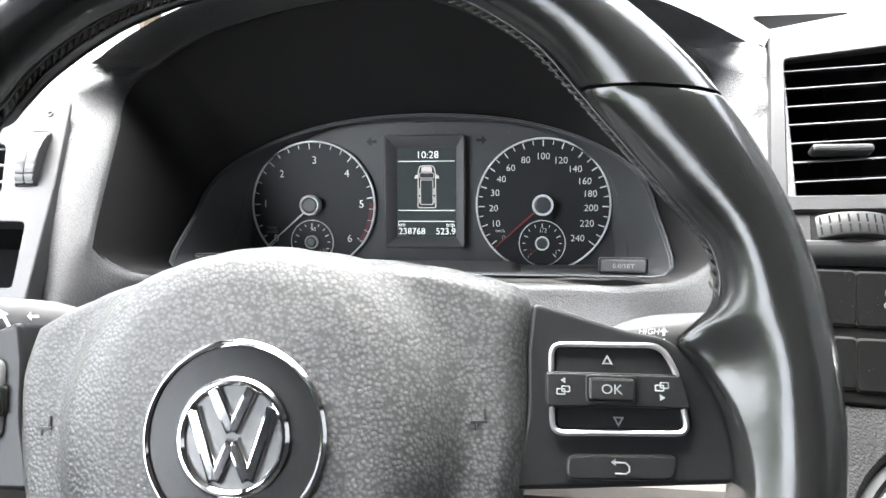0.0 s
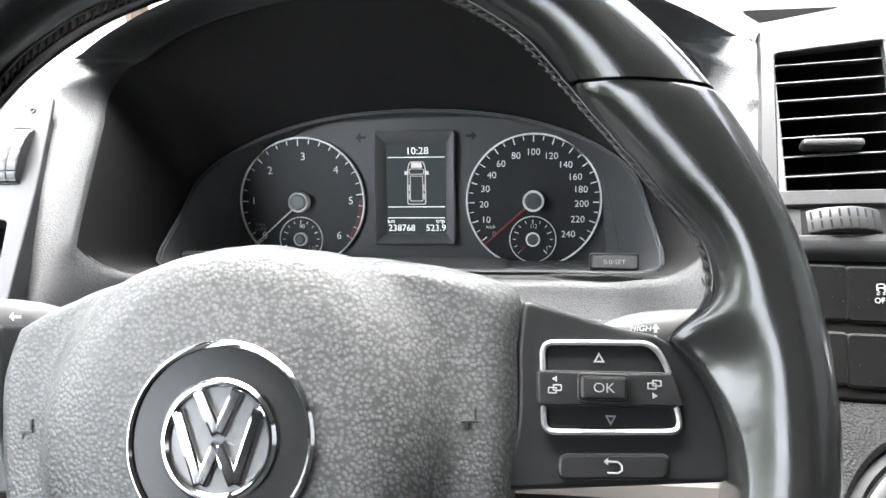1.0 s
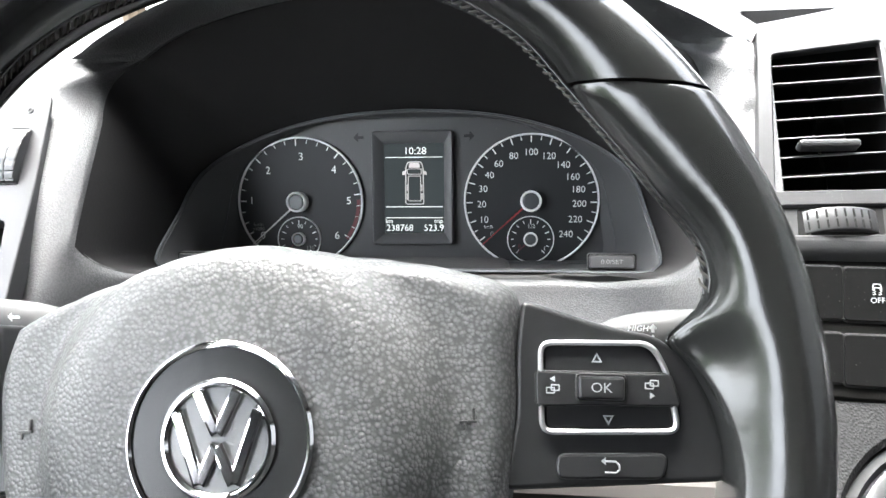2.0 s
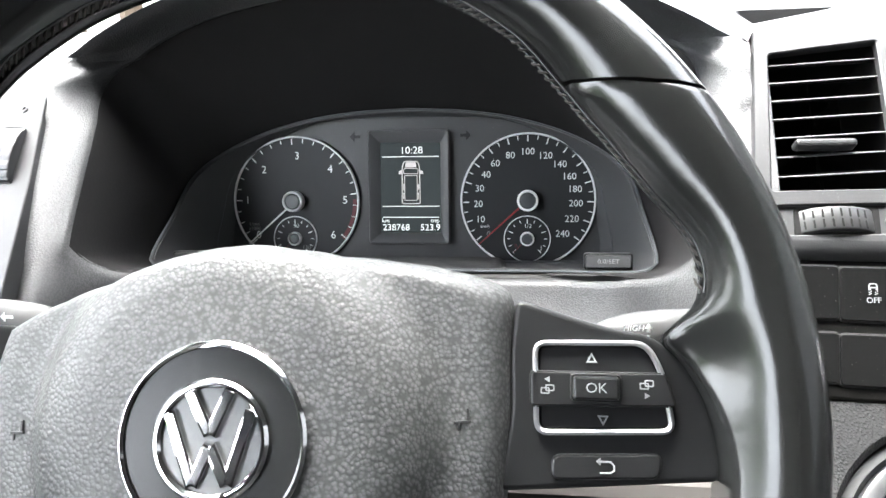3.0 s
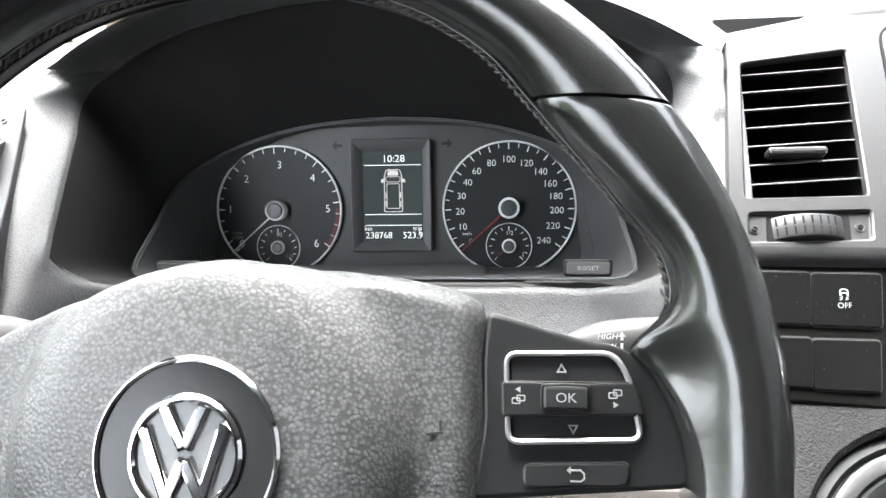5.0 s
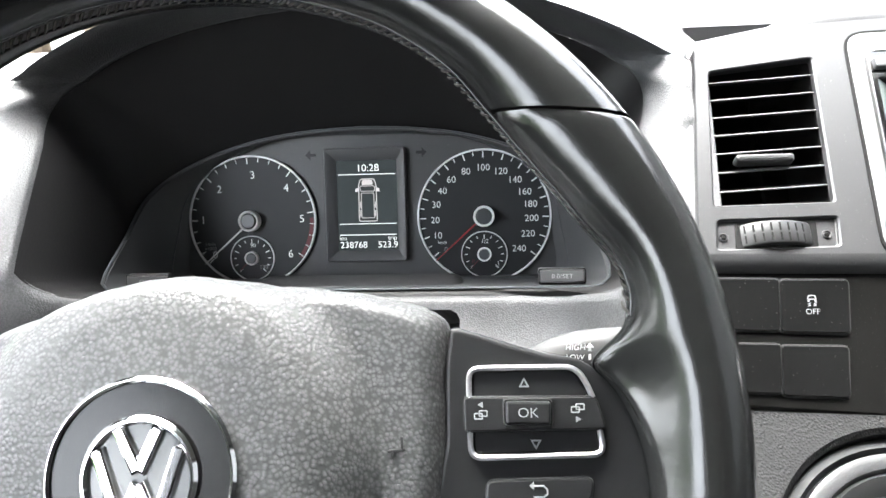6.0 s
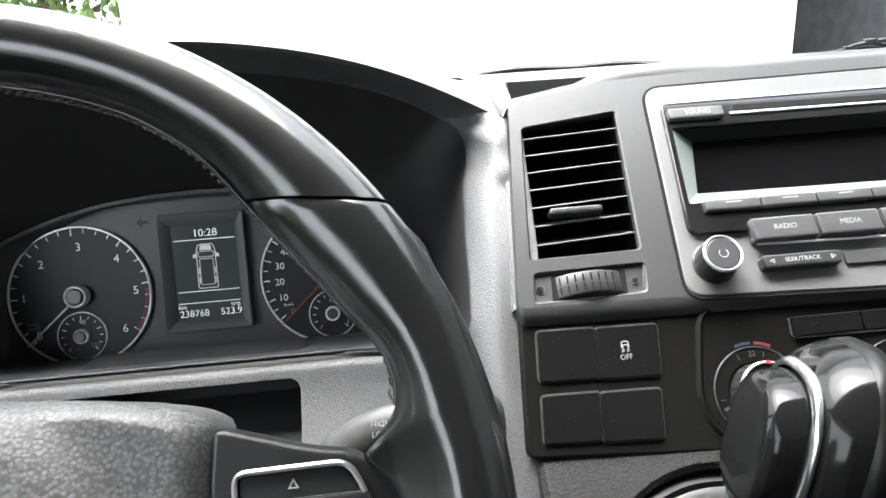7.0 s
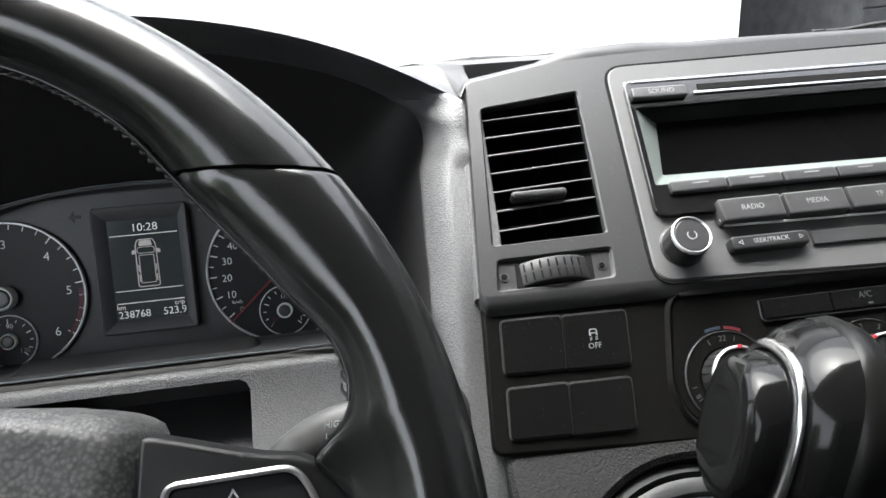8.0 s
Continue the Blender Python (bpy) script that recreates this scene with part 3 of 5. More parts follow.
centre = part("centre_panel", holed(upper, [vent_hole, WHEEL_WELL, DISPLAY_HOLE], 0.0, 0.016, 0.0009, -0.05, 0.0095, 0.0050), panel_grey, dashboard, "smooth dusty grey centre panel", m=PANEL)
lower = rounded([(0.2040, -0.0472), (0.315, -0.0540), (0.78, -0.06), (0.78, 0.04), (0.2098, 0.04)], 0.006)
part("lower_panel", slab(lower, -0.02, 0.0, 0.0015), panel_black, dashboard, "dusty black lower panel", m=CONSOLE)
tunnel_hole = circle(0.295, -0.082, 0.0735, 72)
part("tunnel_panel", holed(rounded([(0.2120, -0.33), (0.78, -0.33), (0.78, 0.012), (0.2120, 0.012)], 0.004), [tunnel_hole], 0.0, 0.014, 0.0025), tunnel_shaded, dashboard, "grained plastic below the switches, coloured dark for its shade", m=TUNNEL)

# ---- instrument cluster ----
cluster = thing("instrument_cluster", CLUSTER, "black instrument cluster with two round dials and a small display", "instrument cluster")
face = [(x * 0.83, min(max(y * 1.02, -0.0555), 0.0665), 0.0) for x, y, h in cluster_rim]
mid = [((p[0] + q[0]) / 2 * 1.01, (p[1] + q[1]) / 2 - 0.002, (p[2] + q[2]) * 0.42) for p, q in zip(cluster_rim, face)]
rim2 = [(x * 0.985, y * 0.985, h + 0.0015) for x, y, h in cluster_rim]
part("housing_ridge", tube([(x * 0.992, y * 0.992, h + 0.0016) for x, y, h in cluster_rim], 0.0008, closed=True, n=6), hub_grey, cluster)
part("housing", loft([cluster_rim, rim2, mid, face], cap1=True), bezel_grey, cluster, "dark grey dished housing", angle=50)


def dial(cx, name, label):
    d = part(name, slab(circle(cx, 0, 0.0522, 72), 0.0, 0.0025), dial_black, cluster, label)
    part("chrome_ring", rim_plate(circle(cx, 0, 0.0528, 72), circle(cx, 0, 0.0513, 72), 0.001, 0.0042, 0.0005), dial_ring, d)
    return d


def marks(cx, cy, r0, r1, a0, a1, n, long_every, h, width, parent, mat, longer=1.5):
    """Scale marks round a dial."""
    bm = bmesh.new()
    for i in range(n + 1):
        a = radians(a0 + (a1 - a0) * i / n)
        k = i % long_every == 0
        ra = r1 - (r1 - r0) * (longer if k else 1.0)
        w = width * (1.3 if k else 1.0) / 2
        d, s = Vector((math.cos(a), math.sin(a))), Vector((-math.sin(a), math.cos(a)))
        c = Vector((cx, cy))
        loop = [c + d * ra - s * w, c + d * r1 - s * w, c + d * r1 + s * w, c + d * ra + s * w]
        slab([(p.x, p.y) for p in loop], h, h + 0.0001, 0.00002, bm=bm)
    part("dial_scale", bm, mat, parent)


def needle(cx, cy, tip, hub_r, mat, parent, h=0.006, width=0.0016, label=""):
    a = math.atan2(tip[1] - cy, tip[0] - cx)
    l = math.hypot(tip[0] - cx, tip[1] - cy)
    n = part("needle", slab([(-0.004, -width / 2), (l, -width * 0.25), (l, width * 0.25), (-0.004, width / 2)], 0.0, 0.0008, 0.0002), mat, parent, label,
             Matrix.Translation((cx, cy, h)) @ Matrix.Rotation(a, 4, "Z"))
    return n


def hub(cx, cy, r, h, parent):
    c = part("hub_cap", slab(circle(cx, cy, r * 0.78, 32), 0.002, h, 0.0015), hub_grey, parent)
    part("hub_ring", rim_plate(circle(cx, cy, r, 40), circle(cx, cy, r * 0.78, 40), 0.002, h - 0.0005, 0.0006), dial_print, parent)
    return c


CX = 0.0937
tacho = dial(-CX, "rev_counter", "black rev counter dial with white numerals")
for body, u, v in (("1", -0.1349, 0.001), ("2", -0.1202, 0.0257), ("3", -0.0920, 0.0367), ("4", -0.0647, 0.0257), ("5", -0.0527, 0.0007), ("6", -0.0631, -0.0275), ("0", -0.1262, -0.0276)):
    lettering("numeral", body, 0.0088, u, v, 0.0027, dial_print, tacho)
lettering("unit_text", "1/min", 0.004, -0.1300, -0.0185, 0.0027, print_grey, tacho)
lettering("unit_text", "x1000", 0.004, -0.1298, -0.0222, 0.0027, print_grey, tacho)
marks(-CX, 0, 0.0475, 0.0508, 222, -36, 24, 4, 0.0026, 0.0007, tacho, dial_print)
bm = bmesh.new()
red = [(-CX + r * math.cos(radians(a)), r * math.sin(radians(a))) for r, seq in ((0.0505, range(-38, 3, 4)), (0.0475, range(2, -39, -4))) for a in seq]
part("red_zone", slab(red, 0.0025, 0.0027, 0.00002), print_dim_red, tacho)
needle(-CX, 0, (-0.1335, -0.0345), 0.008, dial_print, tacho)
hub(-CX - 0.001, 0.0, 0.0083, 0.011, tacho)


def small_gauge(cx, cy, parent, words):
    g = part("small_gauge", slab(circle(cx, cy, 0.0178, 48), 0.0022, 0.0032, 0.0003), dial_black, parent)
    part("chrome_ring", rim_plate(circle(cx, cy, 0.0184, 56), circle(cx, cy, 0.0176, 56), 0.002, 0.004, 0.0003), dial_ring, g)
    marks(cx, cy, 0.0132, 0.0155, 225, -45, 12, 3, 0.0033, 0.0006, g, dial_print)
    for body, u, v, mat in words:
        lettering("numeral", body, 0.0048, u, v, 0.0034, mat, g)
    needle(cx, cy, (cx - 0.0105, cy - 0.0105), 0.004, print_dim_red, g, 0.0045, 0.0011)
    hub(cx, cy, 0.0056, 0.0075, g)


small_gauge(-0.0950, -0.0303, tacho, (("90", -0.0940, -0.0200, dial_print), ("130", -0.0858, -0.0378, print_grey)))
speedo = dial(CX, "speedometer", "black speedometer dial with white numerals")
SPEEDS = (("10", 0.0568, -0.0149), ("20", 0.0551, -0.0027), ("30", 0.0562, 0.0095), ("40", 0.0613, 0.0202), ("60", 0.0685, 0.0290), ("80", 0.0802, 0.0351), ("100", 0.0936, 0.0379),
          ("120", 0.1073, 0.0346), ("140", 0.1183, 0.0278), ("160", 0.1257, 0.0184), ("180", 0.1301, 0.0086), ("200", 0.1310, -0.0025), ("220", 0.1280, -0.0146), ("240", 0.1209, -0.0262))
for body, u, v in SPEEDS:
    lettering("numeral", body, 0.0074, u, v, 0.0027, dial_print, speedo)
lettering("numeral", "0", 0.006, 0.0632, -0.0262, 0.0027, print_grey, speedo)
lettering("unit_text", "km/h", 0.0036, 0.0604, -0.0204, 0.0027, dial_print, speedo)
marks(CX, 0, 0.0475, 0.0508, 218, -38, 28, 2, 0.0026, 0.0007, speedo, dial_print)
needle(CX, 0, (0.0555, -0.0345), 0.008, print_red, speedo, label="red needle at zero")
hub(CX, 0.0, 0.0083, 0.011, speedo)
small_gauge(0.0935, -0.0301, speedo, (("1/2", 0.0940, -0.0200, dial_print), ("1", 0.1045, -0.0375, dial_print), ("R", 0.0850, -0.0360, print_dim_red)))

rib = [(0.955 * p[0] + 0.045 * q[0], 0.955 * p[1] + 0.045 * q[1] - 0.001, (0.955 * p[2] + 0.045 * q[2]) + 0.0006) for p, q in zip(rim2, mid)]
part("housing_rib", tube(rib, 0.0007, True, 6), bezel_grey, cluster)
rib = [(0.45 * p[0] + 0.55 * q[0], 0.45 * p[1] + 0.55 * q[1], 0.45 * p[2] + 0.55 * q[2] + 0.0005) for p, q in zip(mid, face)]
part("housing_rib", tube(rib, 0.0005, True, 6), hub_grey, cluster)

# the middle display
frame_out, frame_in = rrect(0.0, 0.0108, 0.0655, 0.0905, 0.003), rrect(0.0008, 0.0104, 0.0485, 0.0715, 0.0008)
disp = part("display", slab(rrect(0.0008, 0.0104, 0.0495, 0.0725, 0.0008), -0.002, 0.0012, 0.0001), screen, cluster, "dark display with lit white figures")
part("display_frame", loft([at_height(frame_out, 0.0), at_height(frame_out, 0.0045), at_height(offset(frame_out, 0.0008), 0.0058), at_height(offset(frame_out, 0.0022), 0.0058), at_height(frame_in, 0.0014), at_height(frame_in, 0.0)]), bezel_grey, disp)
lettering("clock_text", "10:28", 0.0080, 0.0018, 0.0400, 0.0014, lit, disp, wide=1.05)
for v in (0.0352, -0.0043, -0.0131):
    part("line", slab(rrect(0.0008, v, 0.0460, 0.0006, 0.0001, 1), 0.0012, 0.0014, 0.00005), lit, disp)
lettering("unit_text", "km", 0.0050, -0.0198, -0.0158, 0.0014, lit, disp)
lettering("unit_text", "trip", 0.0050, 0.0203, -0.0158, 0.0014, lit, disp)
lettering("distance_text", "238768", 0.0074, -0.0112, -0.0214, 0.0014, lit, disp)
lettering("distance_text", "523.9", 0.0074, 0.0165, -0.0214, 0.0014, lit, disp)
body_o = rounded([(-0.0065, -0.0025), (0.0088, -0.0025), (0.0085, 0.0270), (0.0068, 0.0318), (-0.0045, 0.0318), (-0.0062, 0.0270)], 0.002)
bm = rim_plate(body_o, offset(body_o, 0.0007), 0.0012, 0.0014, 0.00005)
inner = rounded([(-0.0042, 0.0002), (0.0064, 0.0002), (0.0064, 0.0205), (-0.0042, 0.0205)], 0.0008)
rim_plate(inner, offset(inner, 0.0005), 0.0012, 0.0014, 0.00005, bm=bm)
wind = rounded([(-0.0046, 0.0215), (0.0068, 0.0215), (0.0074, 0.0250), (0.0060, 0.0262), (-0.0040, 0.0262), (-0.0052, 0.0250)], 0.0008)
rim_plate(wind, offset(wind, 0.0005), 0.0012, 0.0014, 0.00005, bm=bm)
for s, u in ((-1, -0.0062), (1, 0.0085)):
    slab(rounded([(u, 0.0215), (u + s * 0.0026, 0.0212), (u + s * 0.0022, 0.0240), (u, 0.0245)][::s], 0.0004), 0.0012, 0.0014, 0.00005, bm=bm)
    for v in (0.004, 0.011):
        slab(rrect(u - s * 0.0014, v, 0.0008, 0.005, 0.0002, 1), 0.0012, 0.0014, 0.00005, bm=bm)
part("van_figure", bm, lit_dim, disp, "white outline figure of a van")
bm = slab(rounded([(-0.0036, 0.0268), (0.0058, 0.0268), (0.0050, 0.0308), (-0.0028, 0.0308)], 0.0012), 0.0012, 0.00135, 0.00003)
part("van_figure", bm, lit_dim, disp)
for s, u in ((1, -0.0446), (-1, 0.0454)):
    bm = slab([(u - s * 0.004, 0.0515), (u, 0.0475), (u, 0.0503), (u + s * 0.0045, 0.0503), (u + s * 0.0045, 0.0527), (u, 0.0527), (u, 0.0555)][::s], 0.0, 0.0006, 0.0001)
    part("indicator_arrow", bm, dial_black, cluster)


def cluster_button(u, v, h, body, tip):
    bt = part("reset_button", slab(rrect(0, 0, 0.030, 0.0088, 0.0015), -0.004, 0.003, 0.0008), bezel_grey, cluster, tip, Matrix.Translation((u, v, h)))
    part("button_surround", rim_plate(rrect(0, 0, 0.0325, 0.0112, 0.002), rrect(0, 0, 0.0305, 0.0093, 0.0016), -0.004, 0.0022, 0.0005), satin_black, bt)
    lettering("button_text", body, 0.0042, 0, 0, 0.0032, print_white, bt, wide=1.15)


cluster_button(0.1477, -0.0397, 0.070, "0.0/SET", "long black reset button")
cluster_button(-0.1477, -0.0397, 0.070, "O/ O", "long black clock button")

# ---- steering wheel ----
wheel = thing("steering_wheel", WHEEL, "black leather steering wheel with a grey airbag pad and control buttons", "steering wheel")
RIM = 0.1618


# distance of the rim's inner edge from the wheel's middle: thumb bulge, thin neck, then the root that runs into the spoke
INNER = [(-60, 0.1470), (-28, 0.1470), (-14, 0.1482), (-6.9, 0.1488), (-5.3, 0.1486), (-1.6, 0.1468), (2.3, 0.1440), (5.8, 0.1402), (8.0, 0.1362), (9.4, 0.1338), (10.2, 0.1336), (11.0, 0.1362), (12.0, 0.1420), (13.4, 0.1467),
         (16, 0.1497), (20, 0.1505), (23, 0.1486), (27, 0.1456), (34, 0.1432), (40, 0.1427), (46, 0.1441), (53, 0.1475), (63, 0.1490), (90, 0.1475)]


def inner_edge(a):
    """Averaged over a little turn, so that the edge flows."""
    return sum(along(INNER, a + 0.3 * i) for i in range(-4, 5)) / 9


SEAM = [(0.144, 0.1025), (0.148, 0.1003), (0.153, 0.0990), (0.1618, 0.0970), (0.170, 0.0965), (0.1765, 0.0975)]


def seam_cut(r):
    """The angle at which the level seam across the rim meets a radius."""
    return math.degrees(math.asin(along(SEAM, r) / r))


def rim_piece(steps, ends, turn=0.0, mirror=False):
    """A stretch of rim; round the spokes its inner half is drawn out flat into a root."""
    rings = []
    for i, a in enumerate(steps):
        inward = RIM - inner_edge(a + turn)
        root = smooth(21.0, 4.0, a + turn) * smooth(-24.0, -6.0, a + turn)
        k = 0.965 if ends and i in (0, len(steps) - 1) else 1.0
        w = max(0.0, 1 - abs(a - 46) / 14)
        ring = []
        for j in range(64):
            b = 2 * math.pi * j / 64
            c, q = math.cos(b), math.sin(b)
            if c >= 0:
                rr, h = RIM + 0.0147 * c * k, RIM_DEEP * q * k
            else:
                rr = RIM + inward * c * k
                h = RIM_DEEP * q * k
                if root:
                    fall = 1 - smooth(0.0, 0.024, -c * inward)
                    end = 1 - math.sqrt(max(0.0, 1 - max(0.0, (-c - 0.86) / 0.14) ** 2))
                    roll = smooth(0.0, 13.0, a + turn)
                    top, low = 0.0012 - 0.0060 * roll, -0.012 + 0.0050 * roll
                    flat = top + (RIM_DEEP - top) * fall - 0.006 * end if q > 0 else low - (RIM_DEEP + low) * fall + 0.003 * end
                    h = h * (1 - root) + flat * root
            aa = a + w * (seam_cut(rr) - 46)
            ring.append(((-rr if mirror else rr) * math.cos(radians(aa)), rr * math.sin(radians(aa)), h))
        rings.append(ring)
    return loft(rings, cap0=True, cap1=True)


RIM_DEEP = 0.0165
grip_steps = [45.8 - 1.9 * i for i in range(15)] + [18 - i for i in range(6)] + [12 - 0.2 * i for i in range(16)] + [8.8 - 0.6 * i for i in range(28)] + [-9 - 1.9 * i for i in range(11)]
part("rim", rim_piece([46.2 + 87.6 * i / 70 for i in range(71)][:36], False), leather, wheel, "worn glossy black leather upper rim", angle=50)
part("rim", rim_piece([46.2 + 87.6 * i / 70 for i in range(71)][:36], False, mirror=True), leather, wheel, "worn glossy black leather upper rim", angle=50)
part("rim_grip", rim_piece(grip_steps, True), leather, wheel, "thick worn leather grip", angle=50)
part("rim_grip", rim_piece(grip_steps, True, 6.6, True), leather, wheel, "thick worn leather grip", angle=50)
for flip in (False, True):
    part("rim", rim_piece([-28.8 - 61.2 * i / 30 for i in range(31)], False, -6.6 if flip else 0.0, flip), leather, wheel, "leather lower rim", angle=50)
# crossed thread along the inner seam, between two raised lips of leather
bm, lips = bmesh.new(), [[], []]
a = -8.0
while a < 188.0:
    f = min(a, 180 - a)
    r = inner_edge(max(f, 12.6) if f < 12.6 else f)
    da = math.degrees(0.0033 / r)
    if f > 13.2:
        def seam(turn_by, out, h):
            ang = radians(a + turn_by)
            return Vector(((r + out) * math.cos(ang), (r + out) * math.sin(ang), h))
        tube([seam(0, 0.0010, 0.0036), seam(0.5 * da, 0.0000, 0.0024), seam(1.0 * da, -0.0006, 0.0010), seam(1.5 * da, -0.0001, -0.0010)], [0.0003, 0.00048, 0.00048, 0.0003], n=6, bm=bm)
        lips[0].append(seam(0, 0.0004, 0.0034))
        lips[1].append(seam(0, 0.0001, -0.0012))
    a += da
part("stitching", bm, thread, wheel, "twisted grey thread along the inner seam")
for path in lips:
    part("seam_lip", tube(path, 0.0007, n=6), leather, wheel, angle=70)

# airbag pad: a domed middle with wings falling away
TURNED = 3.3
PAD_R = [(-90, 0.085), (-75, 0.083), (-60, 0.082), (-45, 0.085), (-33, 0.090), (-23, 0.0905), (-13, 0.0885), (-3, 0.0880), (7, 0.0892), (17, 0.0940), (20, 0.0942), (23, 0.0912), (30, 0.0803), (39, 0.0688), (52, 0.0580), (67, 0.0525), (90, 0.0502)]
PAD_L = PAD_R[:9] + [(18, 0.0880), (24, 0.0800), (30, 0.0725), (45, 0.0590), (60, 0.0530), (75, 0.0505), (90, 0.0502)]


def pad_edge(a):
    a = (a + 180) % 360 - 180
    if a > 90:
        return along(PAD_L, 180 - a)
    if a < -90:
        return along(PAD_L, -180 - a)
    return along(PAD_R, a)


def pad_height(u, v):
    """A round cushion that rolls over a ridge down to the wings."""
    r = math.hypot(u, v + 0.008)
    dome = 0.0170 - 0.0022 * (r / 0.05) ** 2 - 0.0035 * smooth(0.046, 0.062, r)
    wing = 0.0022 - 0.06 * max(0.0, r - 0.062)
    w = smooth(0.0565, 0.0690, r)
    return dome * (1 - w) + wing * w


rings = []
n = 180
for k in [0.03, 0.12, 0.22, 0.32, 0.42, 0.5, 0.56, 0.6] + [0.62 + 0.02 * i for i in range(17)] + [0.955, 0.97, 0.985, 1.0]:
    ring = []
    for i in range(n):
        a = 360 * i / n
        r = pad_edge(a) * k
        u, v = r * math.cos(radians(a)), r * math.sin(radians(a))
        ring.append((u, v, pad_height(u, v) - 0.009 * max(0.0, (k - 0.88) / 0.12) ** 2.5))
    rings.append(ring)
rings.append([(x * 0.99, y * 0.99, h - 0.03) for x, y, h in rings[-1]])
pad = part("airbag_pad", loft(rings, cap0=True), pad_grey, wheel, "grey grained airbag pad", pose(0, 0, 0, 0, 0, TURNED), angle=70)
for s in (-1, 1):
    bm = slab(rrect(0, 0, 0.0052, 0.0009, 0.0003, 2), -0.0006, 0.0003, 0.0002)
    slab(rrect(0.0018, 0.0022, 0.0009, 0.0036, 0.0003, 2), -0.0006, 0.0003, 0.0002, bm=bm)
    slab(rrect(-0.0012, -0.0012, 0.0007, 0.0024, 0.0003, 2), -0.0006, 0.0003, 0.0002, bm=bm)
    part("airbag_mark", bm, rubber, pad, m=Matrix.Translation((s * 0.0725, -0.007, pad_height(0.0725, -0.007) + 0.0002)) @ pose(0, 0, 0, 0, s * 8, 0))

BADGE_V = -0.0088
top_h = pad_height(0, BADGE_V)
badge = part("badge", slab(circle(0, BADGE_V, 0.0272, 72), top_h - 0.008, top_h + 0.0002, 0.0006), badge_black, wheel, "round black badge plate", pose(0.0010, 0, 0, 0, 0, TURNED))
part("badge_ring", rim_plate(circle(0, BADGE_V, 0.0286, 72), circle(0, BADGE_V, 0.0268, 72), top_h - 0.008, top_h + 0.0016, 0.0008), chrome, badge, "thin chrome ring")
part("emblem_field", slab(circle(0, BADGE_V, 0.0160, 48), top_h - 0.001, top_h + 0.0006, 0.0002), emblem_field, badge)
part("emblem_ring", rim_plate(circle(0, BADGE_V, 0.0176, 64), circle(0, BADGE_V, 0.0150, 64), top_h - 0.001, top_h + 0.0022, 0.0009), chrome, badge, "raised chrome emblem ring")


def bar(p, q, w, h, bm):
    d = (Vector(q) - Vector(p)).normalized()
    s = Vector((-d.y, d.x)) * w / 2
    p, q = Vector(p), Vector(q)
    slab([tuple(p - s), tuple(q - s), tuple(q + s), tuple(p + s)], top_h - 0.001, top_h + h, 0.0009, bm=bm)


E = BADGE_V
for strokes in (((-0.0062, E + 0.0142), (0.0, E + 0.0016)), ((0.0062, E + 0.0142), (0.0, E + 0.0016)), ((-0.0125, E + 0.0085), (-0.0052, E - 0.0125)),
                ((0.0125, E + 0.0085), (0.0052, E - 0.0125)), ((-0.0052, E - 0.0125), (0.0, E - 0.0012)), ((0.0052, E - 0.0125), (0.0, E - 0.0012))):
    bm = bmesh.new()
    bar(*strokes, 0.0040, 0.0020, bm)
    part("emblem_bar", bm, chrome, badge)


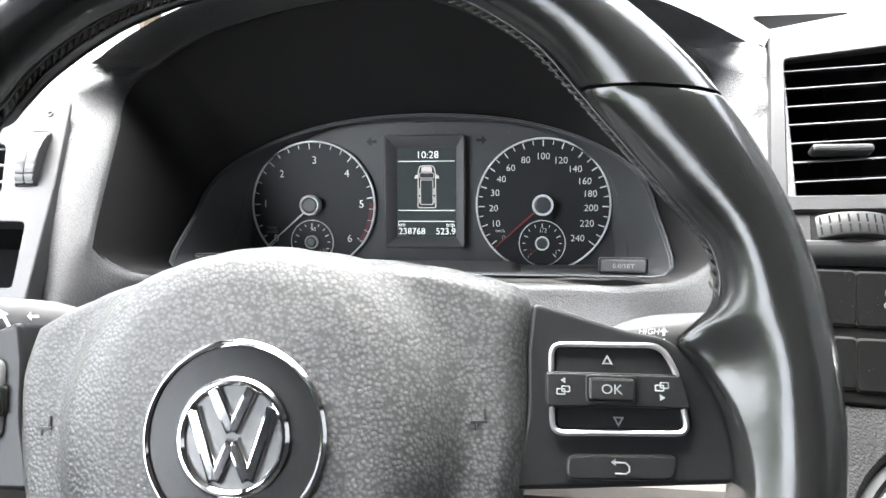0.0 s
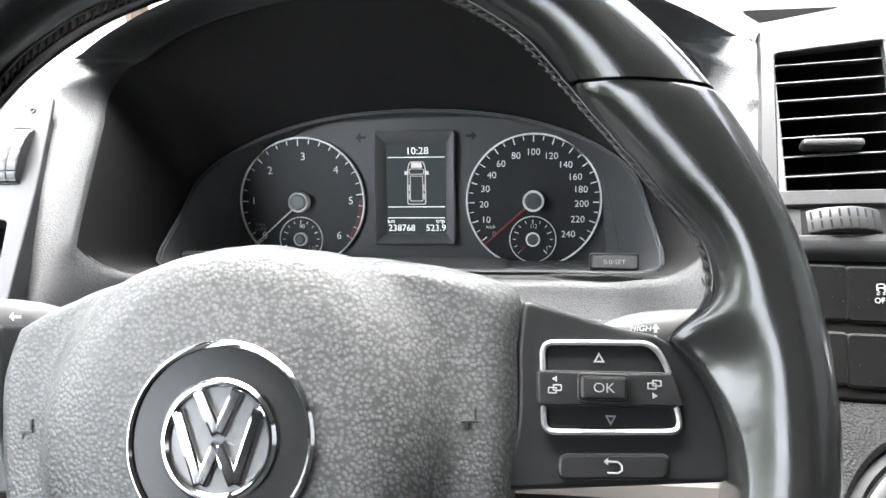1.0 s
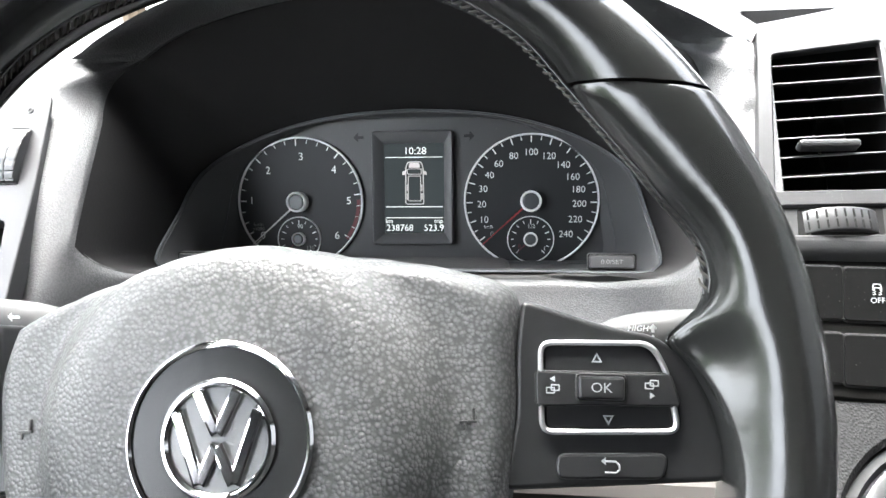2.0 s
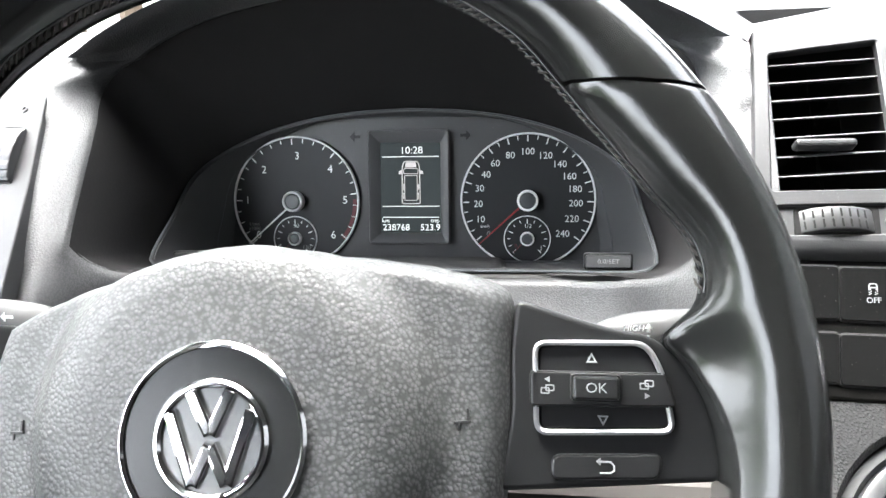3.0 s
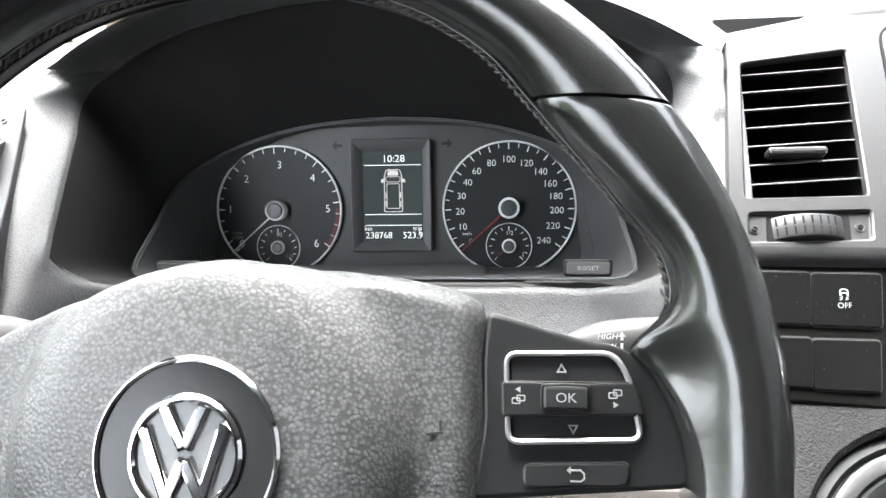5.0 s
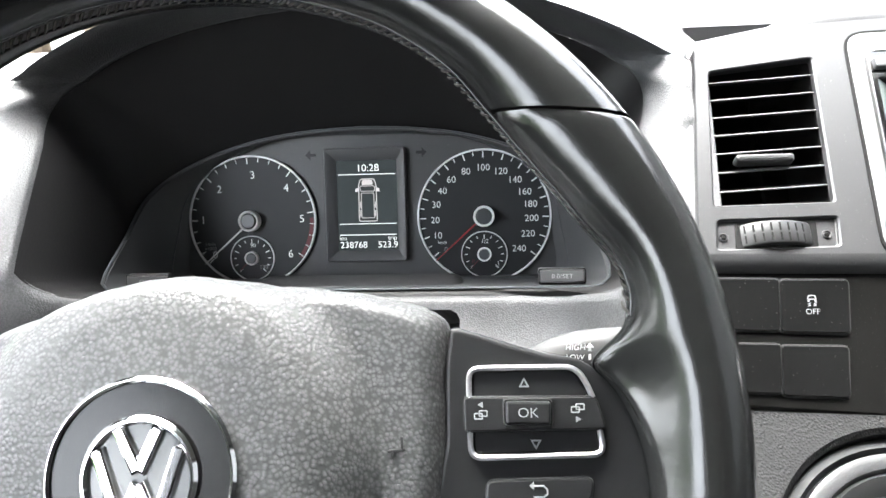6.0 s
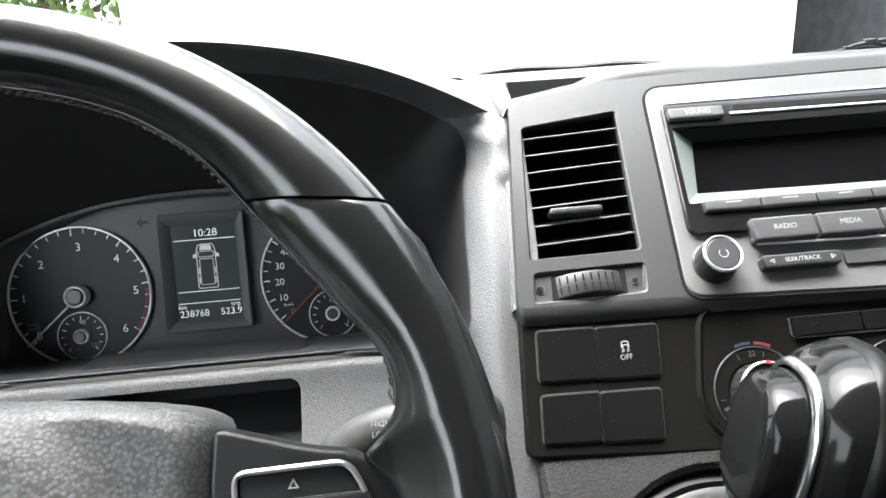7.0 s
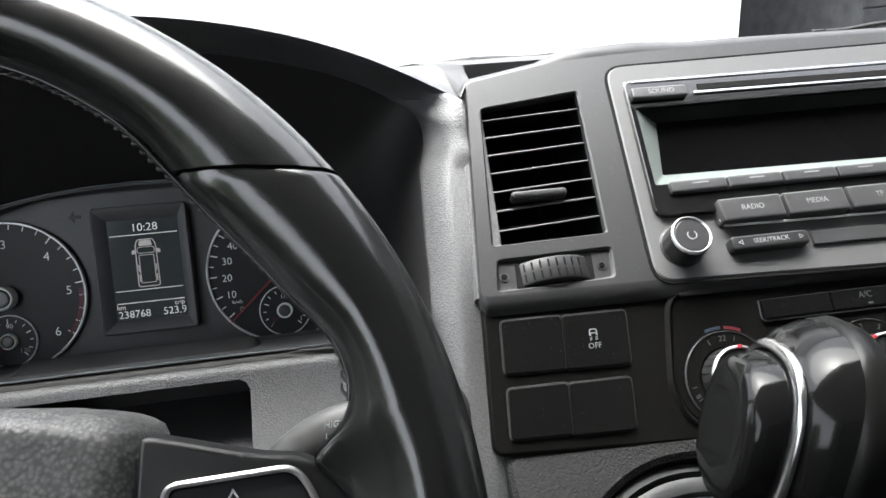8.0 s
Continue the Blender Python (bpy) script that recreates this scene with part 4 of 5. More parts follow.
# spokes with their control buttons
def spoke(s):
    outline = [(0.0830, -0.0222), (0.1465, -0.0168), (0.1470, -0.0110), (0.1455, -0.002), (0.1425, 0.0080), (0.1385, 0.0155), (0.1325, 0.0210), (0.1270, 0.0243), (0.1180, 0.0257), (0.1085, 0.0283), (0.0985, 0.0315), (0.0885, 0.0344), (0.0868, 0.0200), (0.0870, 0.0)]
    outline = [(s * x, y) for x, y in outline][::s]
    sp = part("spoke", slab(rounded(outline, 0.0035, 6), -0.010, 0.0030, 0.0018, steps=5), satin_black, wheel, "satin black spoke plate", (Matrix.Identity(4) if s > 0 else pose(0, 0, 0, 0, 0, 2 * TURNED)) @ Matrix.Translation((-0.0036 * s, -0.0008, -0.008)) @ Matrix.Diagonal((1.039, 1.039, 1, 1)))
    fr = rounded([(s * x, y) for x, y in ((0.0940, -0.0055), (0.1345, -0.0040), (0.1316, 0.0140), (0.1268, 0.0226), (0.0935, 0.0221))][::s], 0.0045, 7)
    part("button_frame", rim_plate(fr, offset(fr, 0.0016), 0.0015, 0.0050, 0.0006), silver, sp, "silver button frame")
    inner = offset(fr, 0.0019)
    part("rocker_button", slab(inner, 0.0015, 0.0036, 0.0004, steps=1), satin_black, sp)
    band = rounded([(s * x, y) for x, y in ((0.0932, 0.0030), (0.1342, 0.0040), (0.1316, 0.0130), (0.0930, 0.0128))][::s], 0.0014)
    part("bar_edge", rim_plate(offset(band, -0.0004), band, 0.0015, 0.0050, 0.0002), rubber, sp)
    mid = part("middle_bar", slab(band, 0.0015, 0.0058, 0.0005), satin_black, sp)
    ok = part("centre_button", slab(rrect(s * 0.1117, 0.0086, 0.0132, 0.0068, 0.0010), 0.004, 0.0080, 0.0009), satin_black, sp)
    part("button_rim", rim_plate(rrect(s * 0.1117, 0.0086, 0.0146, 0.0082, 0.0014), rrect(s * 0.1117, 0.0086, 0.0134, 0.0070, 0.0011), 0.004, 0.0066, 0.0004), rubber, sp)
    bk = rounded([(s * x, y) for x, y in ((0.0988, -0.0180), (0.1296, -0.0167), (0.1306, -0.0093), (0.0990, -0.0106))][::s], 0.0030)
    part("back_button", slab(bk, 0.0015, 0.0042, 0.0009), satin_black, sp)
    part("button_gap", rim_plate(offset(bk, -0.0008), bk, 0.0015, 0.0027, 0.0002), rubber, sp)
    for v, k, u in ((0.0172, 1, 0.1108), (-0.0007, -1, 0.1139)):
        tri = [(s * u - 0.0016, v - 0.0014 * k), (s * u + 0.0016, v - 0.0014 * k), (s * u, v + 0.0015 * k)][::k]
        part("arrow_print", rim_plate(tri, offset(tri, 0.00045), 0.0039, 0.0042, 0.00005), print_white, sp)
    if s > 0:
        lettering("button_text", "OK", 0.0040, 0.1117, 0.0086, 0.0082, print_white, sp, wide=1.05)
        for u, v, k in ((0.0979, 0.0078, 1), (0.1261, 0.0098, -1)):
            bm = rim_plate(rrect(u - 0.0007, v - 0.0003, 0.0026, 0.0019, 0.0003, 2), rrect(u - 0.0007, v - 0.0003, 0.0019, 0.0012, 0.0002, 2), 0.0058, 0.0060, 0.00004)
            rim_plate(rrect(u + 0.0007, v + 0.0005, 0.0026, 0.0019, 0.0003, 2), rrect(u + 0.0007, v + 0.0005, 0.0019, 0.0012, 0.0002, 2), 0.0058, 0.0060, 0.00004, bm=bm)
            w = v + 0.0030 * k
            slab([(u - 0.0009 * k, w), (u + 0.0006 * k, w - 0.0009 * k), (u + 0.0006 * k, w + 0.0009 * k)], 0.0058, 0.0060, 0.00004, bm=bm)
            part("menu_print", bm, print_white, sp)
        bm = tube([(0.1128, -0.0122, 0.0043), (0.1158, -0.0122, 0.0043), (0.1168, -0.0132, 0.0043), (0.1168, -0.0145, 0.0043), (0.1158, -0.0153, 0.0043), (0.1128, -0.0153, 0.0043)], 0.0003, n=5)
        slab([(0.1117, -0.0122), (0.1130, -0.0133), (0.1130, -0.0111)], 0.0040, 0.0044, 0.00005, bm=bm)
        part("return_print", bm, print_white, sp)


spoke(1)
spoke(-1)
low = rounded([(-0.03, -0.165), (0.03, -0.165), (0.034, -0.07), (-0.034, -0.07)], 0.006)
part("lower_spoke", slab(low, -0.014, -0.002, 0.003), satin_black, wheel)
part("steering_boss", tube([(0, -0.03, -0.02), (0, -0.032, -0.035), (0, -0.035, -0.06)], [0.055, 0.05, 0.04], n=32), rubber, wheel)

# ---- steering column ----
column = part("column_cover", tube([WHEEL @ Vector((0, -0.050 - 0.35 * (-0.062 - h), h)) for h in (-0.062, -0.07, -0.12, -0.2, -0.24)], [0.030, 0.042, 0.047, 0.05, 0.055], n=28), rubber)
tagged(column, "black steering column cover behind the wheel", "column cover")
knee = part("knee_panel", box(-0.21, 0.205, 0.648, 0.70, 0.45, 0.785, 0.012), trim_beige)
tagged(knee, "beige lower knee panel below the steering column", "trim panel")


def stalk(name, s, label):
    st = thing(name, Matrix.Identity(4), label, "control stalk")
    path = [(s * 0.03, 0.668, 0.815), (s * 0.07, 0.660, 0.826), (s * 0.100, 0.654, 0.841), (s * 0.116, 0.651, 0.853), (s * 0.138, 0.649, 0.861), (s * 0.178, 0.647, 0.863), (s * 0.186, 0.647, 0.863)]
    rings = []
    half_w, half_d = (0.007, 0.008, 0.0090, 0.0115, 0.0140, 0.0145, 0.008), (0.007, 0.007, 0.008, 0.009, 0.0095, 0.009, 0.005)
    rows = [(*p, w, d) for p, w, d in zip(path, half_w, half_d)]
    fine = []
    for i in range(len(rows) - 1):
        four = [np.array(rows[max(0, min(len(rows) - 1, i + k))]) for k in (-1, 0, 1, 2)]
        for t in (0.0, 0.25, 0.5, 0.75):
            fine.append(0.5 * (2 * four[1] + (four[2] - four[0]) * t + (2 * four[0] - 5 * four[1] + 4 * four[2] - four[3]) * t * t + (3 * four[1] - four[0] - 3 * four[2] + four[3]) * t ** 3))
    fine.append(np.array(rows[-1]))
    for q in fine:
        p, w, d = q[:3], q[3], q[4]
        rings.append([(p[0], p[1] + d * math.cos(b), p[2] + w * math.sin(b)) for b in [2 * math.pi * j / 20 for j in range(20)]])
    part("stalk_arm", loft(rings, cap0=True, cap1=True), rubber, st, angle=60)
    return st


wiper = stalk("wiper_stalk", 1, "grey wiper control stalk with white print")
face_m = leaning(0.0015, 0.6385, 0.8690, 12)
for body, size, u, v in (("HIGH", 0.0034, 0.1335, 0.0040), ("LOW", 0.0032, 0.1333, -0.0002)):
    lettering("stalk_text", body, size, u, v, 0.0, dial_print, wiper, shear=0.15).matrix_basis = face_m @ Matrix.Translation((u, v, 0))
bm = slab([(0.1388, 0.0025), (0.1400, 0.0025), (0.1400, 0.0040), (0.1410, 0.0040), (0.1394, 0.0060), (0.1378, 0.0040), (0.1388, 0.0040)], 0.0, 0.0002, 0.00004)
slab(rrect(0.1394, 0.0000, 0.0011, 0.0024, 0.0002, 1), 0.0, 0.0002, 0.00004, bm=bm)
for i in range(4):
    slab(rrect(0.1325 + 0.0012 * i, -0.0045 + 0.0003 * i, 0.0007, 0.0012 + 0.0006 * i, 0.0001, 1), 0.0, 0.0002, 0.00004, bm=bm)
part("stalk_sign", bm, dial_print, wiper, m=face_m)
light = stalk("indicator_stalk", -1, "grey indicator stalk with white lamp signs")
bm = bmesh.new()
for v in (0.006, -0.002):
    u = -0.1640 - v * 0.6
    shape = [(u, v - 0.0026), (u, v + 0.0026)] + [(u - 0.0030 * math.sin(a), v + 0.0026 * math.cos(a)) for a in (0.5, 1.0, 1.57, 2.1, 2.6)]
    shape = shape[:1] + shape[:0:-1]
    rim_plate(shape, offset(shape, 0.0005), 0.0, 0.0002, 0.00004, bm=bm)
    for i in range(4):
        slab(rrect(u - 0.0062, v - 0.0020 + 0.0013 * i, 0.0042, 0.0006, 0.0001, 1), 0.0, 0.0002, 0.00004, bm=bm)
slab([(-0.1560, -0.004), (-0.1545, -0.003), (-0.1580, 0.004), (-0.1562, 0.0048), (-0.1608, 0.0072), (-0.1612, 0.0022), (-0.1595, 0.0032)], 0.0, 0.0002, 0.00004, bm=bm)
slab([(-0.1465, 0.004), (-0.1445, 0.0020), (-0.1445, 0.0034), (-0.1405, 0.0034), (-0.1405, 0.0046), (-0.1445, 0.0046), (-0.1445, 0.006)], 0.0, 0.0002, 0.00004, bm=bm)
part("stalk_sign", bm, dial_print, light, m=face_m)

# ---- air vent in the centre panel ----
vent = thing("air_vent", PANEL, "grey air vent with seven thin slats and a ribbed thumbwheel", "air vent")
back_wall = at_height(offset(vent_hole, 0.004), -0.045)
part("duct", loft([at_height(offset(vent_hole, -0.0009), -0.003), back_wall], cap1=True), cavity, vent, "dark duct behind the slats")
for i in range(7):
    v = 0.0395 - 0.01185 * i
    t = (v + 0.0433) / 0.09
    u0, u1 = 0.2190 + 0.0083 * t, 0.2826 + 0.0050 * t
    nose = ((0.00055, -0.0050), (0.0004, -0.0044), (-0.0002, -0.0043), (-0.0005, -0.0048), (0.0105, -0.0240), (0.0113, -0.0240))
    rows = [[(u, v + dv + a, h) for a, h in nose] for u, dv in ((u0, -0.0018), (u1, 0.0018))]
    part("slat", loft(rows, cap0=True, cap1=True), slat_grey, vent)
part("vent_rib", box(0.2592, 0.2602, -0.04, 0.045, -0.034, -0.030), cavity, vent)
tab = rrect(0.2502, -0.0150, 0.0310, 0.0046, 0.0020)
part("slide_tab", slab(tab, -0.005, 0.0015, 0.0016), satin_black, vent, "grey sliding tab", m=pose(0, 0, 0, 0, 0, 0))
part("thumbwheel_plate", loft([at_height(offset(WHEEL_WELL, -0.0009), -0.0010), at_height(offset(WHEEL_WELL, 0.0012), -0.0022), at_height(offset(WHEEL_WELL, 0.0020), -0.0024)], cap1=True), panel_grey, vent)
slot = rounded([(0.2280, -0.0674), (0.2695, -0.0668), (0.2707, -0.0522), (0.2293, -0.0528)], 0.0012)
part("thumbwheel_slot", slab(slot, -0.003, -0.0020, 0.0001), cavity, vent)
AXLE, BARREL = 0.2492, 0.0300
span = [radians(47.5 + 85 * i / 24) for i in range(25)]
rings = []
for v, k in ((-0.0668, 0.93), (-0.0664, 0.985), (-0.0655, 1.0), (-0.0545, 1.0), (-0.0536, 0.985), (-0.0532, 0.93)):
    rings.append([(AXLE + BARREL * k * math.cos(a), v + 0.012 * (BARREL * math.cos(a)) , -0.0262 + BARREL * k * math.sin(a)) for a in span])
wheel_part = part("thumbwheel", loft(rings, closed=False), satin_black, vent, "ribbed dark grey thumbwheel", angle=50)
for i in range(8):
    a = radians(122 - 8.2 * i)
    for v in (-0.0628, -0.0572):
        notch = Matrix.Translation((AXLE + BARREL * math.cos(a), v, -0.0262 + BARREL * math.sin(a))) @ pose(0, 0, 0, 0, 90 - math.degrees(a), 0)
        part("notch", slab(rrect(0, 0, 0.0010, 0.0046, 0.0003, 1), -0.0006, 0.00012, 0.00005), cavity, wheel_part, m=notch)
for u, v in ((0.2225, -0.0607), (0.2748, -0.0600)):
    part("ring_mark", rim_plate(circle(u, v, 0.0024, 20), circle(u, v, 0.0016, 20), -0.0025, -0.0016, 0.0002), button_dark, vent)
    part("ring_core", slab(circle(u, v, 0.0012, 16), -0.0025, -0.0017, 0.0003), panel_black, vent)

# ---- car radio ----
radio = thing("car_radio", PANEL @ Matrix.Translation((-0.0028, -0.0032, 0)), "black car radio with a dusty display and rows of buttons", "car radio")
RA = rounded([(0.3022, -0.0708), (0.5440, -0.0800), (0.5525, 0.0735), (0.3097, 0.0690)], 0.012, 6)
part("surround", rim_plate(offset(RA, -0.0010), offset(RA, 0.0015), -0.001, 0.0007, 0.0001), cavity, radio, "dark gap round the radio")
HO = rounded([(0.3160, -0.0165), (0.5380, -0.0185), (0.5405, 0.0365), (0.3190, 0.0350)], 0.002, 4)
body = part("radio_body", holed(offset(RA, 0.0015), [HO], 0.0015, 0.0055, 0.0008), radio_grey, radio, "dark grey moulded radio front")
GL = rounded([(0.3125, -0.0345), (0.5430, -0.0375), (0.5465, 0.0555), (0.3175, 0.0540)], 0.006, 5)
HI = rounded([(0.3302, -0.0028), (0.5300, -0.0050), (0.5335, 0.0320), (0.3345, 0.0305)], 0.001, 4)
part("gloss_front", holed(GL, [HO], 0.0050, 0.0045, 0.0005), piano_black, radio, "gloss black display frame")
def sunk(outline, lift=0.0):
    """The display's plane: its lower edge lies deeper than its upper one."""
    return [(x, y, -0.0075 + 0.10 * (y - 0.014) + lift) for x, y in outline]


brow = list(range(12, 18))
flanks = list(range(17, 20)) + list(range(13))
part("display_slope", loft([[at_height(HO, 0.0046)[i] for i in flanks], [sunk(HI)[i] for i in flanks]], closed=False), smoked, radio, "pale slope beside the display")
# same plastic as the other slopes; the dark material paints in its shade
part("display_slope_shaded", loft([[at_height(HO, 0.0046)[i] for i in brow], [sunk(HI)[i] for i in brow]], closed=False), cavity, radio)
part("display_glass", loft([sunk(offset(HI, -0.0003), -0.003), sunk(offset(HI, -0.0003), 0.0001)], cap0=True, cap1=True), glass_dark, radio, "dusty dark display glass")
part("slot_lip", slab(rounded([(0.3570, 0.0412), (0.5400, 0.0415), (0.5405, 0.0432), (0.3570, 0.0432)], 0.0006), 0.004, 0.0062, 0.0005), satin_chrome, radio, "bright strip below the disc slot")
part("disc_slot", slab(rrect(0.4510, 0.0465, 0.1810, 0.0042, 0.001), 0.0048, 0.0054, 0.0002), cavity, radio)
part("top_strip", slab(rounded([(0.3210, 0.0522), (0.5430, 0.0534), (0.5430, 0.0542), (0.3210, 0.0530)], 0.0003), 0.0045, 0.0058, 0.0003), satin_chrome, radio)
gloss_line = [(0.3165, 0.0505), (0.3172, 0.0532), (0.3188, 0.0540), (0.5440, 0.0553)]
part("gloss_edge", tube([(x, y, 0.0052) for x, y in gloss_line], 0.0003, n=6), satin_chrome, radio, "thin bright edge")
sb = part("sound_button", slab(rrect(0.3352, 0.0432, 0.0338, 0.0073, 0.0014), 0.0045, 0.0085, 0.001), radio_button, radio)
lettering("button_text", "SOUND", 0.0046, 0.3360, 0.0432, 0.0086, print_grey, sb)
for i in range(6):
    u = 0.3395 + 0.0330 * i
    pb = part("preset_button", slab(rrect(u, -0.0196, 0.0322, 0.0070, 0.0012), 0.0045, 0.0080, 0.0012), radio_button, radio)
    part("button_mark", slab(rrect(u + 0.001, -0.0186, 0.0092, 0.0006, 0.0002, 1), 0.0079, 0.0081, 0.00005), print_white, pb)
for i, word in enumerate(("RADIO", "MEDIA", "TP", "", "")):
    u = 0.3636 + 0.0376 * i
    wb = part("mode_button", slab(rrect(u, -0.0371, 0.0358, 0.0134, 0.0012), 0.0010, 0.0095, 0.0012), radio_button, radio)
    if word:
        lettering("button_text", word, 0.0045, u, -0.0371, 0.0097, print_white, wb, wide=0.95)
part("chrome_edge", tube([(0.3474, -0.0320, 0.0052), (0.3462, -0.0415, 0.0046), (0.3476, -0.0442, 0.0042), (0.4020, -0.0455, 0.0042), (0.5420, -0.0474, 0.0042)], 0.0007, n=6), dial_ring, radio)
sk = part("seek_button", slab(rrect(0.3680, -0.0562, 0.0440, 0.0078, 0.0020), 0.0010, 0.0078, 0.0012), satin_black, radio)
lettering("button_text", "SEEK/TRACK", 0.0036, 0.3680, -0.0562, 0.0080, print_white, sk)
for s, u in ((-1, 0.3508), (1, 0.3852)):
    tri = [(u + s * 0.0016, -0.0562), (u - s * 0.0012, -0.0562 + s * 0.0014), (u - s * 0.0012, -0.0562 - s * 0.0014)]
    part("arrow_print", rim_plate(tri, offset(tri, 0.0004), 0.0078, 0.0080, 0.00004), print_white, sk)
part("seek_rail", slab(rounded([(0.3945, -0.0600), (0.5400, -0.0620), (0.5400, -0.0530), (0.3945, -0.0525)], 0.001), 0.001, 0.0035, 0.0004), radio_button, radio)
KN = Vector((0.3218, -0.0520))
rings = []
for r, h in ((0.0120, 0.001), (0.0120, 0.002), (0.0110, 0.0025), (0.0108, 0.0125), (0.0104, 0.0142), (0.0094, 0.0145)):
    rings.append([(KN.x + (r - (0.0006 if i % 4 == 0 and 0.0044 < h < 0.0130 else 0)) * math.cos(math.pi * i / 32), KN.y + (r - (0.0006 if i % 4 == 0 and 0.0044 < h < 0.0130 else 0)) * math.sin(math.pi * i / 32), h) for i in range(64)])
knob = part("volume_knob", loft(rings, cap0=True, cap1=True), satin_black, radio, "black ribbed knob", angle=30)
part("knob_ring", rim_plate(circle(KN.x, KN.y, 0.0106, 48), circle(KN.x, KN.y, 0.0092, 48), 0.013, 0.0155, 0.0006), silver, knob, "bright chrome ring")
part("knob_face", slab(circle(KN.x, KN.y, 0.0090, 40), 0.013, 0.0149, 0.0006), button_dark, knob)
part("power_sign", tube([(KN.x + 0.0024 * math.cos(radians(a)), KN.y + 0.0024 * math.sin(radians(a)), 0.0150) for a in range(-230, 51, 20)], 0.0003, n=5), print_white, knob)

# ---- switches ----
SW = ((0.2164, 0.2474, 0.0166, -0.0098), (0.2478, 0.2815, 0.0156, -0.0112), (0.2146, 0.2450, -0.0168, -0.0408), (0.2454, 0.2776, -0.0180, -0.0428))
for i, (u0, u1, v1, v0) in enumerate(SW):
    words = "black traction control switch with white sign" if i == 1 else "blank black switch cover in the lower panel"
    s = thing("switch", CONSOLE, words, "switch", "switches in the lower panel")
    left = i % 2 == 0
    shape = rounded([(u0 - 0.0012, v0), (u1 - 0.0012 * (1 if left else 1.4), v0 - 0.001), (u1 + 0.0006, v1 - 0.0006), (u0 + 0.0006, v1)], 0.0024)
    part("switch_gap", slab(offset(shape, -0.0008), -0.001, 0.0007, 0.0003), rubber, s)
    part("switch_cap", slab(shape, 0.0, 0.0016, 0.0005), switch_black, s)
    if i == 1:
        lettering("switch_text", "OFF", 0.0040, 0.2626, -0.0012, 0.0022, print_white, s)
        roof_line = rounded([(0.2604, 0.0050), (0.2652, 0.0050), (0.2645, 0.0074), (0.2611, 0.0074)], 0.0008)
        bm = rim_plate(roof_line, offset(roof_line, 0.0005), 0.0020, 0.0022, 0.00004)
        slab(rrect(0.2611, 0.0044, 0.0010, 0.0010, 0.0002, 1), 0.0020, 0.0022, 0.00004, bm=bm)
        slab(rrect(0.2645, 0.0044, 0.0010, 0.0010, 0.0002, 1), 0.0020, 0.0022, 0.00004, bm=bm)
        for u in (0.2612, 0.2640):
            tube([(u + 0.0008, 0.0034, 0.0021), (u - 0.0005, 0.0028, 0.0021), (u + 0.0008, 0.0022, 0.0021), (u - 0.0006, 0.0018, 0.0021)], 0.00022, n=5, bm=bm)
        part("traction_sign", bm, print_white, s)

# ---- climate control ----
climate = thing("climate_control", CONSOLE, "black climate control panel with two round temperature knobs", "climate control")
CO = rounded([(0.3080, -0.0460), (0.78, -0.0562), (0.78, 0.0190), (0.3085, 0.0190), (0.3000, -0.028)], 0.010, 5)
part("recess_edge", rim_plate(offset(CO, -0.004), CO, -0.002, 0.0020, 0.0018), panel_black, climate)
part("control_plate", slab(CO, -0.004, 0.0006, 0.0004), panel_black, climate)


def climate_knob(u, v, words, aim):
    k = part("climate_knob", slab(circle(u, v, 0.0152, 48), 0.0, 0.0125, 0.002), satin_black, climate, "black knob with a chrome ring")
    part("scale_ring", rim_plate(circle(u, v, 0.0236, 64), circle(u, v, 0.0158, 64), 0.0, 0.0016, 0.0006), panel_black, k)
    part("scale_edge", rim_plate(circle(u, v, 0.0242, 64), circle(u, v, 0.0236, 64), 0.0, 0.0020, 0.0002), button_dark, k)
    part("chrome_ring", rim_plate(circle(u, v, 0.0154, 64), circle(u, v, 0.0139, 64), 0.0115, 0.0136, 0.0006), silver, k)
    a = radians(aim)
    part("pointer", slab(rrect(0, 0, 0.0022, 0.0020, 0.0004, 2), -0.0010, 0.0003, 0.0002), print_red, k, m=Matrix.Translation((u + 0.0147 * math.cos(a), v + 0.0147 * math.sin(a), 0.0136)) @ pose(0, 0, 0, 0, 0, aim - 90))
    for i in range(24):
        a = 2 * math.pi * i / 24
        part("rib", tube([(u + 0.0153 * math.cos(a), v + 0.0153 * math.sin(a), 0.002), (u + 0.0153 * math.cos(a), v + 0.0153 * math.sin(a), 0.0115)], 0.0004, n=4), rubber, k)
    for body, a in words:
        lettering("scale_text", body, 0.0042, u + 0.0202 * math.cos(radians(a)), v + 0.0202 * math.sin(radians(a)), 0.0018, scale_print, k, turn=a - 90)
    return k


